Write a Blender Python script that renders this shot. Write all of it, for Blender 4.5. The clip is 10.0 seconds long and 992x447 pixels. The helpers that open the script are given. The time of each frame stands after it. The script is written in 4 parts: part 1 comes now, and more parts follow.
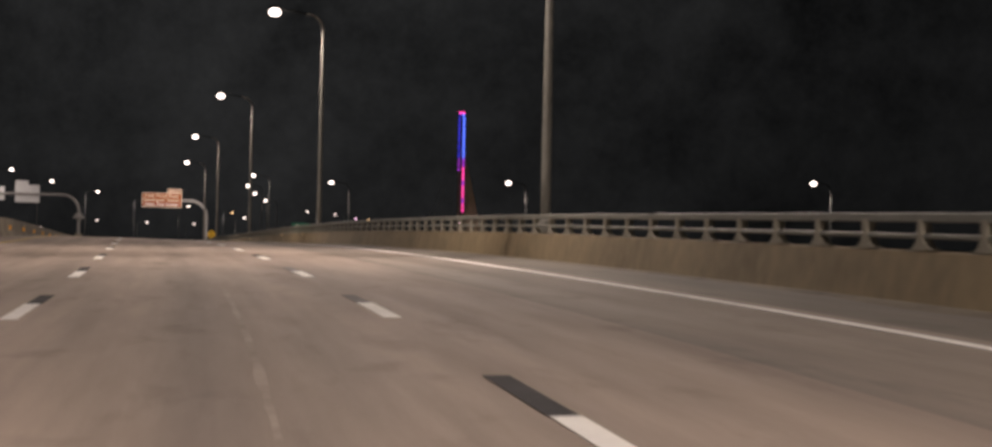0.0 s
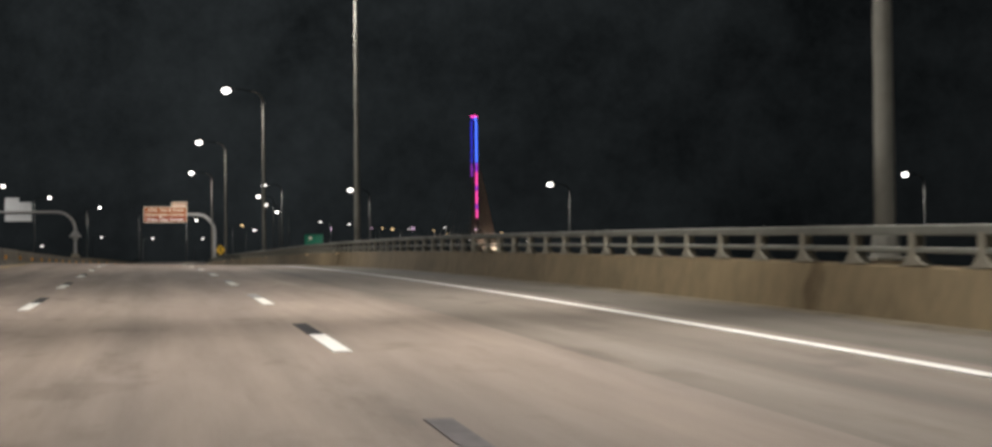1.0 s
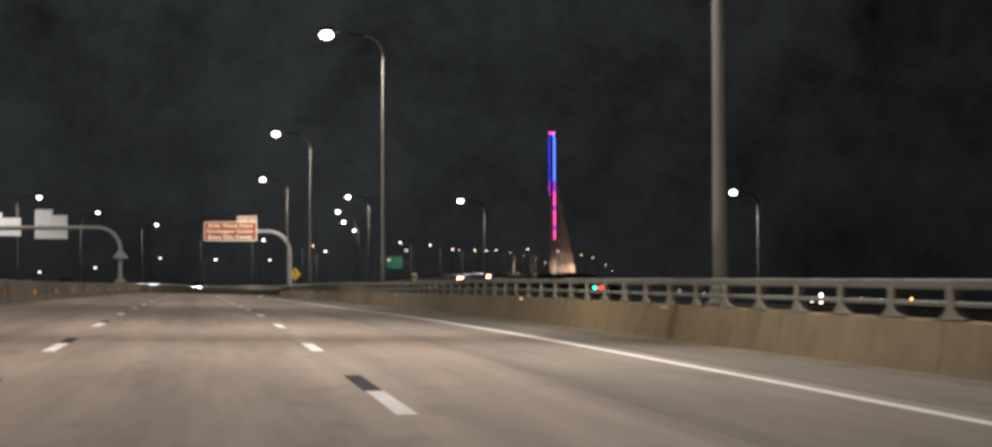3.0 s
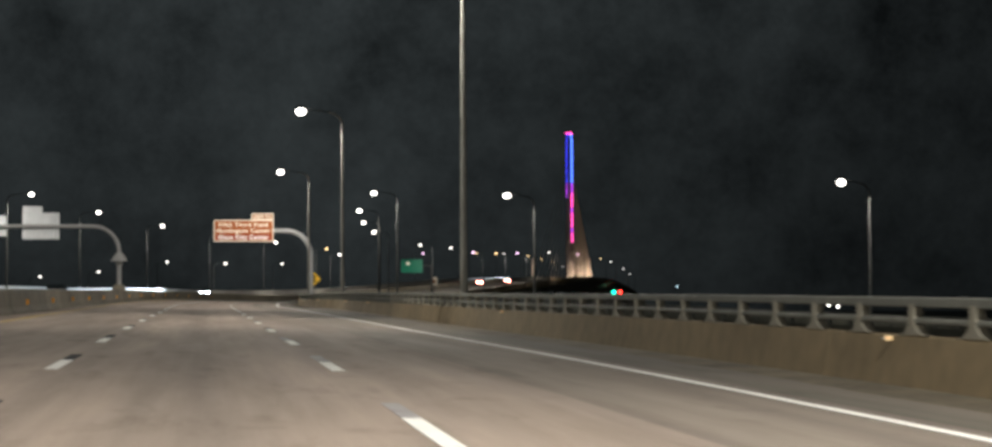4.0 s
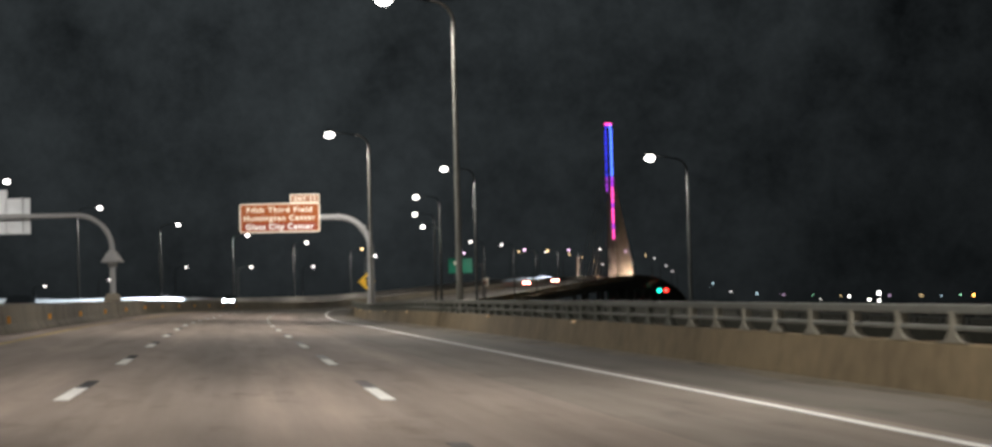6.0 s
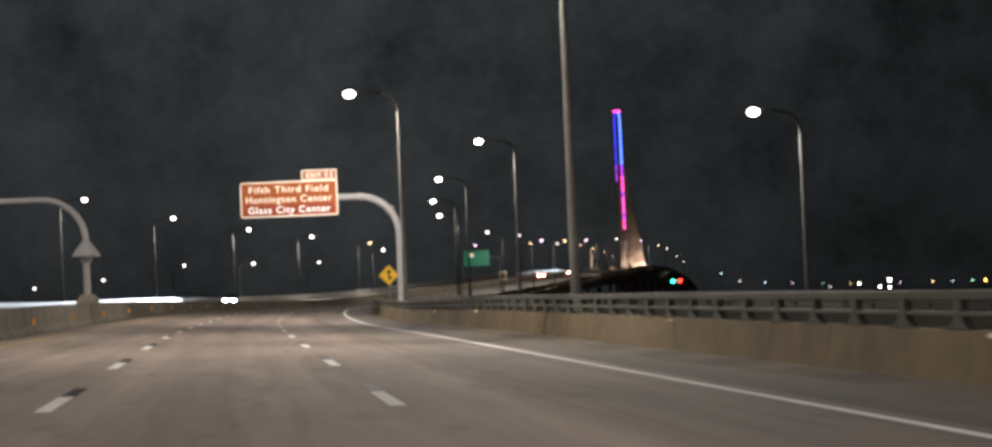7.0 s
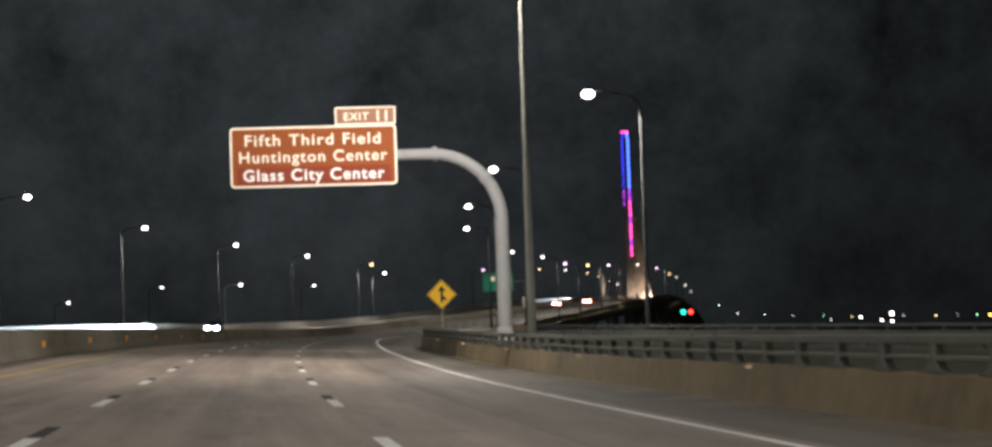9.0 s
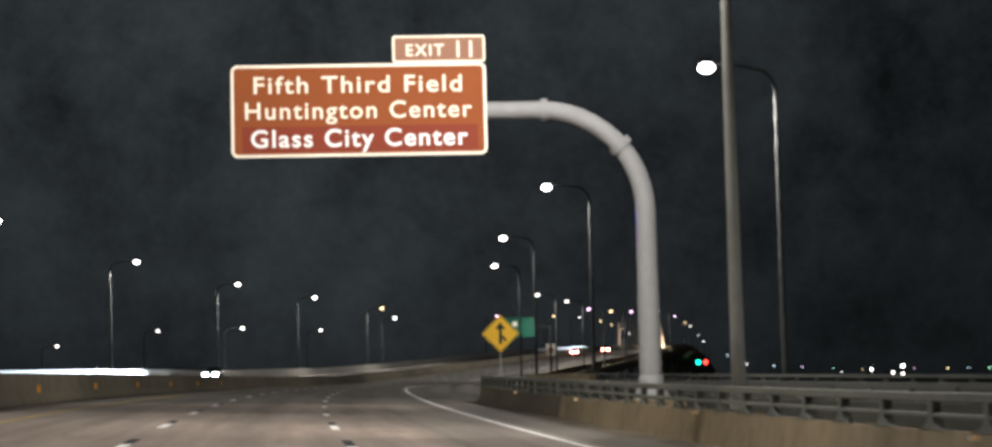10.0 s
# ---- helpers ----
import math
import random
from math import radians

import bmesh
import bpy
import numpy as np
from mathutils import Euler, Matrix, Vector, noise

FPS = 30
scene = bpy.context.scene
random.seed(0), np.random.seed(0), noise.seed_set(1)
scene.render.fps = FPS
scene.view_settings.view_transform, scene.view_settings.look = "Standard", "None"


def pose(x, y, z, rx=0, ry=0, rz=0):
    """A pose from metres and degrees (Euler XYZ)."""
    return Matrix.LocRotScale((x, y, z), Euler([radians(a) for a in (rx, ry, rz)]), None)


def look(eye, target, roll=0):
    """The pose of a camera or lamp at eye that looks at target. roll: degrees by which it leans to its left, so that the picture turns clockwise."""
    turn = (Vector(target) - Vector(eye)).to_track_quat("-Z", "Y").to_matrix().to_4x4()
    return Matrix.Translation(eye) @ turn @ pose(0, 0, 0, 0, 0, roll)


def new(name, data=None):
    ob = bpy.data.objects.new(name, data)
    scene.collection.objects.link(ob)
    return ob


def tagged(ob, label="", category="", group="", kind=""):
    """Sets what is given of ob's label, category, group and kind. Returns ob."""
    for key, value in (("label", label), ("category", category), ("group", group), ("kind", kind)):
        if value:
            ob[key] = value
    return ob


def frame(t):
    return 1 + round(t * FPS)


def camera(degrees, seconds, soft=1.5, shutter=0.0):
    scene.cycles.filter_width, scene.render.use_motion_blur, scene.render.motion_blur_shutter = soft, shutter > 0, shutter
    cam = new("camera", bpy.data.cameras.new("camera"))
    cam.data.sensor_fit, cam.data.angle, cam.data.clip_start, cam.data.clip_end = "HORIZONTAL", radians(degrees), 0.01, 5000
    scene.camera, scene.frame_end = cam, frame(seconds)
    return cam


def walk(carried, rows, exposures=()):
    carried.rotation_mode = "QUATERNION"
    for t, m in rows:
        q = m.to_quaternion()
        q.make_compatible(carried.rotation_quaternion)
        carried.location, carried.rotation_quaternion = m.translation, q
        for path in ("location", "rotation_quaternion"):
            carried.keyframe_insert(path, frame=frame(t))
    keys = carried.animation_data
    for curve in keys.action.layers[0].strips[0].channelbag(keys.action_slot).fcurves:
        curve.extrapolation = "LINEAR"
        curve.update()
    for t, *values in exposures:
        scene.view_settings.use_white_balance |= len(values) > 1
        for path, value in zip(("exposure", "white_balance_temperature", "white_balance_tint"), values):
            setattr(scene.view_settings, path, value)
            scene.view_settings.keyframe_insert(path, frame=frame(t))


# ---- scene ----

# ------------------------------------------------------------------ camera
cam = camera(28.1, 10.0, soft=3.0, shutter=0.18)

# seconds, x, y, z, yaw, pitch, roll
PATH = [
    (0.0, -0.008, 0.037, 1.165, -7.460, 1.490, 1.115),
    (0.5, -0.012, 12.580, 1.644, -7.391, 1.772, 0.008),
    (1.0, -0.194, 25.480, 2.055, -7.191, 1.631, -0.533),
    (1.5, -0.602, 38.821, 2.409, -6.529, 1.618, -0.589),
    (2.0, -1.155, 51.881, 2.742, -6.048, 1.727, -0.479),
    (2.5, -1.748, 64.405, 3.055, -5.637, 2.049, -0.343),
    (4.0, -3.891, 103.130, 3.834, -5.156, 2.390, -0.264),
    (4.5, -4.635, 116.112, 4.030, -5.033, 2.344, -0.605),
    (5.0, -5.347, 129.045, 4.188, -4.814, 2.380, -0.905),
    (5.5, -6.138, 142.125, 4.322, -4.606, 2.453, -0.990),
    (7.0, -8.253, 181.148, 4.648, -4.526, 2.265, -2.514),
    (7.5, -8.949, 194.504, 4.757, -4.396, 1.999, -2.492),
    (8.0, -9.649, 206.948, 4.856, -4.506, 1.906, -2.548),
    (8.5, -10.348, 219.659, 4.966, -4.866, 1.903, -2.150),
    (9.0, -10.976, 232.294, 5.064, -4.987, 3.105, -1.898),
    (9.5, -11.606, 244.833, 5.137, -5.040, 4.392, -1.461),
    (10.0, -12.106, 257.340, 5.172, -4.966, 4.524, -1.431),
]


def aim(x, y, z, yaw, pitch, roll):
    a, b = radians(yaw), radians(pitch)
    way = Vector((-math.sin(a) * math.cos(b), math.cos(a) * math.cos(b), math.sin(b)))
    eye = Vector((x, y, z))
    return look(eye, eye + way, roll)


EXPOSURES = [(0.0, -0.60, 6900, 19), (0.5, -0.52, 6450, 11), (1.5, -0.68, 6050, 5), (2.0, -0.75, 6350, 10), (2.5, -0.08, 6550, 13), (3.2, -0.12, 6350, 8), (4.0, 0.0, 6150, 3),
             (4.5, 0.0, 6500, 10), (5.0, 0.18, 6250, 7), (5.5, 0.0, 5950, 4), (6.2, 0.12, 6150, 7), (7.0, 0.30, 6350, 11), (7.5, 0.42, 6250, 8), (8.0, 0.20, 6000, 4), (8.5, 0.20, 6050, 4),
             (9.0, 0.12, 6100, 6), (9.5, 0.15, 6250, 10), (10.0, 0.12, 5950, 6)]
walk(cam, [(t, aim(*row)) for t, *row in PATH], EXPOSURES)

# ------------------------------------------------------------------ light
LAMP_WATTS = 8500.0
LAMP_COLOUR = (1.0, 0.90, 0.81)

world = bpy.data.worlds.new("night_sky")
scene.world = world
world.use_nodes = True
wn = world.node_tree
# thin broken cloud, with the lamps' veiling glare painted across it
sky_co, sky_noise, sky_ramp = (wn.nodes.new(k) for k in ("ShaderNodeTexCoord", "ShaderNodeTexNoise", "ShaderNodeValToRGB"))
sky_noise.inputs["Scale"].default_value, sky_noise.inputs["Detail"].default_value, sky_noise.inputs["Roughness"].default_value = 6.0, 12.0, 0.76
sky_ramp.color_ramp.elements[0].position, sky_ramp.color_ramp.elements[1].position = 0.30, 0.72
sky_ramp.color_ramp.elements[0].color, sky_ramp.color_ramp.elements[1].color = (0.0046, 0.0052, 0.0054, 1), (0.0350, 0.0385, 0.0395, 1)
sky_axis, glare, sky_mix = (wn.nodes.new(k) for k in ("ShaderNodeSeparateXYZ", "ShaderNodeValToRGB", "ShaderNodeMix"))
glare.color_ramp.elements[0].position, glare.color_ramp.elements[1].position = 0.32, 0.70
glare.color_ramp.elements[0].color, glare.color_ramp.elements[1].color = (0.85, 0.85, 0.85, 1), (0.45, 0.45, 0.45, 1)
mid = glare.color_ramp.elements.new(0.51)
mid.color = (1.18, 1.18, 1.18, 1)
east = wn.nodes.new("ShaderNodeMath")
east.operation = "MULTIPLY_ADD"
east.inputs[1].default_value, east.inputs[2].default_value = 0.5, 0.5
sky_mix.data_type, sky_mix.blend_type = "RGBA", "MULTIPLY"
sky_mix.inputs[0].default_value = 1.0
wn.links.new(sky_co.outputs["Generated"], sky_noise.inputs["Vector"])
wn.links.new(sky_co.outputs["Generated"], sky_axis.inputs[0])
wn.links.new(sky_axis.outputs[0], east.inputs[0])
wn.links.new(east.outputs[0], glare.inputs[0])
wn.links.new(sky_noise.outputs[0], sky_ramp.inputs[0])
wn.links.new(sky_ramp.outputs[0], sky_mix.inputs[6])
wn.links.new(glare.outputs[0], sky_mix.inputs[7])
wn.links.new(sky_mix.outputs[2], wn.nodes["Background"].inputs[0])
# painted brighter higher up, where the lamps' glare veils the sky
rise = wn.nodes.new("ShaderNodeMapRange")
rise.inputs[1].default_value, rise.inputs[2].default_value, rise.inputs[3].default_value, rise.inputs[4].default_value = 0.0, 0.15, 0.68, 1.22
wn.links.new(sky_axis.outputs[2], rise.inputs[0])
wn.links.new(rise.outputs[0], wn.nodes["Background"].inputs[1])


# ------------------------------------------------------------------ materials
def nodes_of(name):
    mat = bpy.data.materials.new(name)
    mat.use_nodes = True
    nt = mat.node_tree
    return mat, nt, nt.nodes["Principled BSDF"]


def surface(name, colour, rough=0.6, metal=0.0, grain=8.0, vary=0.25, bump=0.0, spread=0.6, spec=0.3):
    """Noise at two scales in object space, tinting a base colour, with a fine bump."""
    mat, nt, bsdf = nodes_of(name)
    tc = nt.nodes.new("ShaderNodeTexCoord")
    fine, coarse = nt.nodes.new("ShaderNodeTexNoise"), nt.nodes.new("ShaderNodeTexNoise")
    fine.inputs["Scale"].default_value, fine.inputs["Detail"].default_value = grain, 6
    coarse.inputs["Scale"].default_value, coarse.inputs["Detail"].default_value = grain * 0.08, 4
    add = nt.nodes.new("ShaderNodeMath")
    add.operation = "MULTIPLY_ADD"
    add.inputs[1].default_value = spread
    ramp = nt.nodes.new("ShaderNodeValToRGB")
    ramp.color_ramp.elements[0].position, ramp.color_ramp.elements[1].position = 0.45, 1.05
    lo, hi = [c * (1 - vary) for c in colour], [min(1, c * (1 + vary)) for c in colour]
    ramp.color_ramp.elements[0].color, ramp.color_ramp.elements[1].color = (*lo, 1), (*hi, 1)
    for n in (fine, coarse):
        nt.links.new(tc.outputs["Object"], n.inputs["Vector"])
    nt.links.new(fine.outputs[0], add.inputs[0])
    nt.links.new(coarse.outputs[0], add.inputs[2])
    nt.links.new(add.outputs[0], ramp.inputs[0])
    nt.links.new(ramp.outputs[0], bsdf.inputs["Base Color"])
    bsdf.inputs["Roughness"].default_value, bsdf.inputs["Metallic"].default_value = rough, metal
    bsdf.inputs["Specular IOR Level"].default_value = spec
    if bump:
        b = nt.nodes.new("ShaderNodeBump")
        b.inputs["Strength"].default_value, b.inputs["Distance"].default_value = bump, 0.01
        nt.links.new(fine.outputs[0], b.inputs["Height"])
        nt.links.new(b.outputs[0], bsdf.inputs["Normal"])
    return mat


def glow(name, colour, strength):
    mat, nt, bsdf = nodes_of(name)
    bsdf.inputs["Base Color"].default_value = (*[0.3 * c for c in colour], 1)
    bsdf.inputs["Emission Color"].default_value = (*colour, 1)
    bsdf.inputs["Emission Strength"].default_value = strength
    return mat


def pavement_material(name, colour, tracks):
    """Worn deck concrete: streaks along the lanes, wheel paths, stains and fine aggregate. UV is (lateral, along) in metres."""
    mat, nt, bsdf = nodes_of(name)
    N, L = nt.nodes.new, nt.links.new
    uv = N("ShaderNodeUVMap")
    uv.uv_map = "road"

    def noise_of(sx, sy, scale, detail=5.0, rough=0.6):
        m = N("ShaderNodeMapping")
        m.inputs["Scale"].default_value = (sx, sy, 1)
        n = N("ShaderNodeTexNoise")
        n.inputs["Scale"].default_value, n.inputs["Detail"].default_value, n.inputs["Roughness"].default_value = scale, detail, rough
        L(uv.outputs[0], m.inputs[0])
        L(m.outputs[0], n.inputs["Vector"])
        return n.outputs[0]

    def mix(a, b, k, mode="MULTIPLY"):
        x = N("ShaderNodeMix")
        x.data_type, x.blend_type = "RGBA", mode
        L(a, x.inputs[6])
        L(b, x.inputs[7])
        x.inputs[0].default_value = k
        return x.outputs[2]

    def ramp(v, stops):
        r = N("ShaderNodeValToRGB")
        r.color_ramp.elements[0].position, r.color_ramp.elements[1].position = stops[0][0], stops[1][0]
        for e, (_, c) in zip(r.color_ramp.elements, stops):
            e.color = (*c, 1)
        L(v, r.inputs[0])
        return r.outputs[0]

    base = ramp(noise_of(1, 0.08, 0.55), [(0.3, [c * 0.72 for c in colour]), (0.72, [c * 1.22 for c in colour])])
    streak = ramp(noise_of(1.0, 0.014, 1.2, 4), [(0.30, (0.74, 0.74, 0.75)), (0.64, (1.05, 1.04, 1.03))])
    stain = ramp(noise_of(1.2, 0.22, 0.9, 6, 0.65), [(0.30, (0.52, 0.51, 0.50)), (0.43, (1, 1, 1))])
    mottle = ramp(noise_of(1, 0.07, 1.6, 5, 0.6), [(0.34, (0.82, 0.82, 0.82)), (0.60, (1.04, 1.04, 1.04))])
    spots = ramp(noise_of(1.0, 0.42, 1.15, 3, 0.5), [(0.30, (0.45, 0.44, 0.44)), (0.40, (1, 1, 1))])
    fine = noise_of(1, 1, 38, 4, 0.7)
    grain = ramp(fine, [(0.3, (0.82, 0.82, 0.82)), (0.75, (1.15, 1.15, 1.15))])
    # oil-darkened strip along the middle of each lane
    sep = N("ShaderNodeSeparateXYZ")
    L(uv.outputs[0], sep.inputs[0])
    wave = N("ShaderNodeMath")
    wave.operation = "PINGPONG"
    wave.inputs[1].default_value = 3.658 / 2
    L(sep.outputs[0], wave.inputs[0])
    wob = N("ShaderNodeMath")
    wob.operation = "ADD"
    L(wave.outputs[0], wob.inputs[0])
    L(noise_of(0.6, 0.03, 1.0, 3), wob.inputs[1])
    strip = ramp(wob.outputs[0], [(0.55, (0.80, 0.80, 0.81)), (0.95, (1.0, 1.0, 1.0))])
    col = mix(mix(mix(mix(mix(mix(base, mottle, 0.7), streak, tracks), stain, 0.5), spots, 0.33), strip, tracks), grain, 0.7)
    L(col, bsdf.inputs["Base Color"])
    gloss = N("ShaderNodeMapRange")
    gloss.inputs[3].default_value, gloss.inputs[4].default_value = 0.82, 0.95
    bsdf.inputs["Specular IOR Level"].default_value = 0.22
    L(noise_of(1, 0.1, 1.1), gloss.inputs[0])
    L(gloss.outputs[0], bsdf.inputs["Roughness"])
    b = N("ShaderNodeBump")
    b.inputs["Strength"].default_value, b.inputs["Distance"].default_value = 0.5, 0.006
    L(fine, b.inputs["Height"])
    L(b.outputs[0], bsdf.inputs["Normal"])
    return mat


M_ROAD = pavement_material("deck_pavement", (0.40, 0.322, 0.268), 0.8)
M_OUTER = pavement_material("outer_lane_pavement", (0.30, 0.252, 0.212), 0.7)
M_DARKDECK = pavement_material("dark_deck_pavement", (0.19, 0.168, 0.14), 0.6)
M_SHOULDER = pavement_material("shoulder_pavement", (0.185, 0.163, 0.135), 0.4)
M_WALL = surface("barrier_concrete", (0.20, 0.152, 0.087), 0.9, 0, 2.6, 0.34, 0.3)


def streaked(mat, strength):
    """Run-off streaks down a wall: dark stains at uneven places along it, broken up by fine noise."""
    nt = mat.node_tree
    N, L = nt.nodes.new, nt.links.new
    uv = N("ShaderNodeUVMap")
    uv.uv_map = "road"
    tc = N("ShaderNodeTexCoord")
    place, broken = N("ShaderNodeMapping"), N("ShaderNodeTexNoise")
    place.inputs["Scale"].default_value = (0.5, 0.45, 1)
    runs = N("ShaderNodeTexNoise")
    runs.inputs["Scale"].default_value, runs.inputs["Detail"].default_value = 0.9, 5
    broken.inputs["Scale"].default_value, broken.inputs["Detail"].default_value = 3.0, 5
    L(uv.outputs[0], place.inputs[0])
    L(place.outputs[0], runs.inputs["Vector"])
    L(tc.outputs["Object"], broken.inputs["Vector"])
    both = N("ShaderNodeMath")
    both.operation = "MULTIPLY_ADD"
    both.inputs[1].default_value = 0.35
    L(broken.outputs[0], both.inputs[0])
    L(runs.outputs[0], both.inputs[2])
    r = N("ShaderNodeValToRGB")
    r.color_ramp.elements[0].position, r.color_ramp.elements[1].position = 0.50, 0.66
    r.color_ramp.elements[0].color, r.color_ramp.elements[1].color = (0.52, 0.50, 0.46, 1), (1, 1, 1, 1)
    L(both.outputs[0], r.inputs[0])
    # darker run-off below each lamp pole
    sep, off, wrap, shade = N("ShaderNodeSeparateXYZ"), N("ShaderNodeMath"), N("ShaderNodeMath"), N("ShaderNodeMath")
    off.operation, wrap.operation, shade.operation = "ADD", "PINGPONG", "MULTIPLY_ADD"
    off.inputs[1].default_value, wrap.inputs[1].default_value, shade.inputs[1].default_value = 12.0, 30.48, 0.9
    L(uv.outputs[0], sep.inputs[0])
    L(sep.outputs[1], off.inputs[0])
    L(off.outputs[0], wrap.inputs[0])
    L(broken.outputs[0], shade.inputs[0])
    L(wrap.outputs[0], shade.inputs[2])
    pr = N("ShaderNodeValToRGB")
    pr.color_ramp.elements[0].position, pr.color_ramp.elements[1].position = 0.52, 0.85
    pr.color_ramp.elements[0].color, pr.color_ramp.elements[1].color = (0.60, 0.57, 0.53, 1), (1, 1, 1, 1)
    L(shade.outputs[0], pr.inputs[0])
    y = N("ShaderNodeMix")
    y.data_type, y.blend_type = "RGBA", "MULTIPLY"
    y.inputs[0].default_value = 1.0
    x = N("ShaderNodeMix")
    x.data_type, x.blend_type = "RGBA", "MULTIPLY"
    x.inputs[0].default_value = strength
    bsdf = nt.nodes["Principled BSDF"]
    L(bsdf.inputs["Base Color"].links[0].from_socket, x.inputs[6])
    L(r.outputs[0], x.inputs[7])
    L(x.outputs[2], y.inputs[6])
    L(pr.outputs[0], y.inputs[7])
    L(y.outputs[2], bsdf.inputs["Base Color"])


streaked(M_WALL, 0.22)
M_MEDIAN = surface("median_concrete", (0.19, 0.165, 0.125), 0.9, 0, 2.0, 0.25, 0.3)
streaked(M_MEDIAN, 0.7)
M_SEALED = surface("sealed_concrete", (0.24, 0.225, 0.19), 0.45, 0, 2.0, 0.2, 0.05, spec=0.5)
# darker concrete tones for median and parapet panels past 308 m
M_MEDIAN_DARK = surface("darker_median_concrete", (0.175, 0.150, 0.105), 0.9, 0, 1.2, 0.35, 0.3)
M_WALL_DARK = surface("darker_wall_concrete", (0.105, 0.086, 0.055), 0.9, 0, 2.0, 0.3, 0.3)
M_RAIL = surface("galvanised_rail", (0.168, 0.170, 0.148), 0.75, 0.0, 6.0, 0.18, 0.1)
# ramp parapets: the shade on their faces is put into this dark concrete
M_SHADED = surface("shaded_concrete", (0.075, 0.074, 0.058), 0.95, 0, 2.0, 0.3, 0.3)
M_RAIL_DARK = surface("darker_rail", (0.130, 0.132, 0.108), 0.8, 0.0, 5.0, 0.25, 0.1)
# darker rail tone for the ramp parapets
M_DULL = surface("dim_rail", (0.11, 0.11, 0.098), 0.8, 0, 5.0, 0.2)
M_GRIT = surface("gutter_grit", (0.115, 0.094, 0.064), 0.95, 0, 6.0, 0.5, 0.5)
M_POST = surface("painted_post", (0.27, 0.25, 0.20), 0.8, 0, 5.0, 0.15, 0.1)
# lit and unlit copies of the pole colour; far poles, arms, heads take the unlit
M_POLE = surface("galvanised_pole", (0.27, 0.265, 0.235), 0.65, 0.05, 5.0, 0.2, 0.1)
M_POLE_DARK = surface("unlit_pole", (0.05, 0.053, 0.05), 0.7, 0.0, 5.0, 0.25, 0.1)
M_ARM = surface("painted_arm", (0.28, 0.275, 0.27), 0.6, 0.0, 4.0, 0.12, 0.05)
M_WHITE = surface("white_marking", (0.92, 0.89, 0.85), 0.9, 0, 14.0, 0.10, 0.3, spec=0.1)
M_BLACK = surface("black_marking", (0.060, 0.058, 0.060), 0.95, 0, 12.0, 0.3, 0.3, spec=0.05)
M_GREYED = surface("greyed_stripe", (0.19, 0.172, 0.172), 0.95, 0, 12.0, 0.35, 0.3, spec=0.05)
M_WORN = surface("worn_marking", (0.36, 0.335, 0.335), 0.95, 0, 12.0, 0.3, 0.3, spec=0.05)
M_YELLOW = surface("yellow_marking", (0.55, 0.36, 0.06), 0.6, 0, 12.0, 0.25, 0.3)
M_GROUND = surface("dark_ground", (0.045, 0.045, 0.038), 0.95, 0, 0.05, 0.5)
M_GIRDER = surface("girder_concrete", (0.44, 0.42, 0.38), 0.9, 0, 1.0, 0.3)
M_BROWN = surface("brown_sheeting", (0.245, 0.064, 0.012), 0.75, 0, 1.5, 0.06)
M_FADED = surface("faded_brown_sheeting", (0.27, 0.135, 0.085), 0.75, 0, 1.5, 0.10)
M_GREEN = surface("green_sheeting", (0.007, 0.115, 0.065), 0.45, 0, 1.5, 0.08)
M_REDBROWN = surface("new_red_brown_sheeting", (0.21, 0.034, 0.012), 0.7, 0, 1.5, 0.05)
M_BRIGHT = surface("bright_white_sheeting", (0.92, 0.90, 0.87), 0.6, 0, 3.0, 0.03)
M_LETTER = surface("white_sheeting", (0.90, 0.81, 0.66), 0.7, 0, 3.0, 0.05)
M_AMBER = surface("amber_sheeting", (0.97, 0.56, 0.035), 0.6, 0, 3.0, 0.08)
M_DARK = surface("black_sheeting", (0.015, 0.013, 0.012), 0.5, 0, 5.0, 0.2)
M_ALU = surface("bare_aluminium", (0.55, 0.56, 0.57), 0.45, 0.35, 2.0, 0.14)
M_PYLON = surface("pylon_concrete", (0.33, 0.31, 0.29), 0.8, 0, 0.5, 0.2)
M_CABLE = surface("cable_sheath", (0.62, 0.56, 0.47), 0.5, 0.1, 0.5, 0.1)
M_LENS = glow("lamp_lens", (1.0, 0.90, 0.82), 9.0)
M_LENS_WARM = glow("lamp_lens_warm", (1.0, 0.66, 0.30), 5.0)
M_LENS_FAR = glow("lamp_lens_far", (1.0, 0.88, 0.80), 5.0)
M_LENS_PINK = glow("lamp_lens_pink", (1.0, 0.62, 0.90), 5.0)
M_LENS_COOL = glow("lamp_lens_cool", (0.72, 0.95, 1.0), 7.0)
M_LENS_AMBER = glow("lamp_lens_amber", (1.0, 0.42, 0.08), 8.0)
M_LENS_LIME = glow("lamp_lens_lime", (0.45, 1.0, 0.55), 4.0)
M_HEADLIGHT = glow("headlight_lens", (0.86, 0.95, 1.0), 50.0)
M_TAIL = glow("tail_lens", (1.0, 0.24, 0.17), 70.0)
M_REFLECT = surface("amber_reflector", (0.95, 0.42, 0.06), 0.5, 0, 5.0, 0.05)
M_PALE = surface("pale_reflector", (0.95, 0.66, 0.36), 0.5, 0, 5.0, 0.05)
M_BLUE = glow("blue_panel", (0.05, 0.05, 1.0), 1.9)
M_SKYBLUE = glow("light_blue_panel", (0.08, 0.17, 1.0), 4.2)
M_VIOLET = glow("violet_panel", (0.50, 0.05, 0.85), 1.9)
M_PINK = glow("pink_panel", (1.0, 0.06, 0.36), 3.6)
M_RED = glow("red_signal", (1.0, 0.03, 0.02), 9.0)
M_TEAL = glow("green_signal", (0.05, 1.0, 0.62), 6.0)
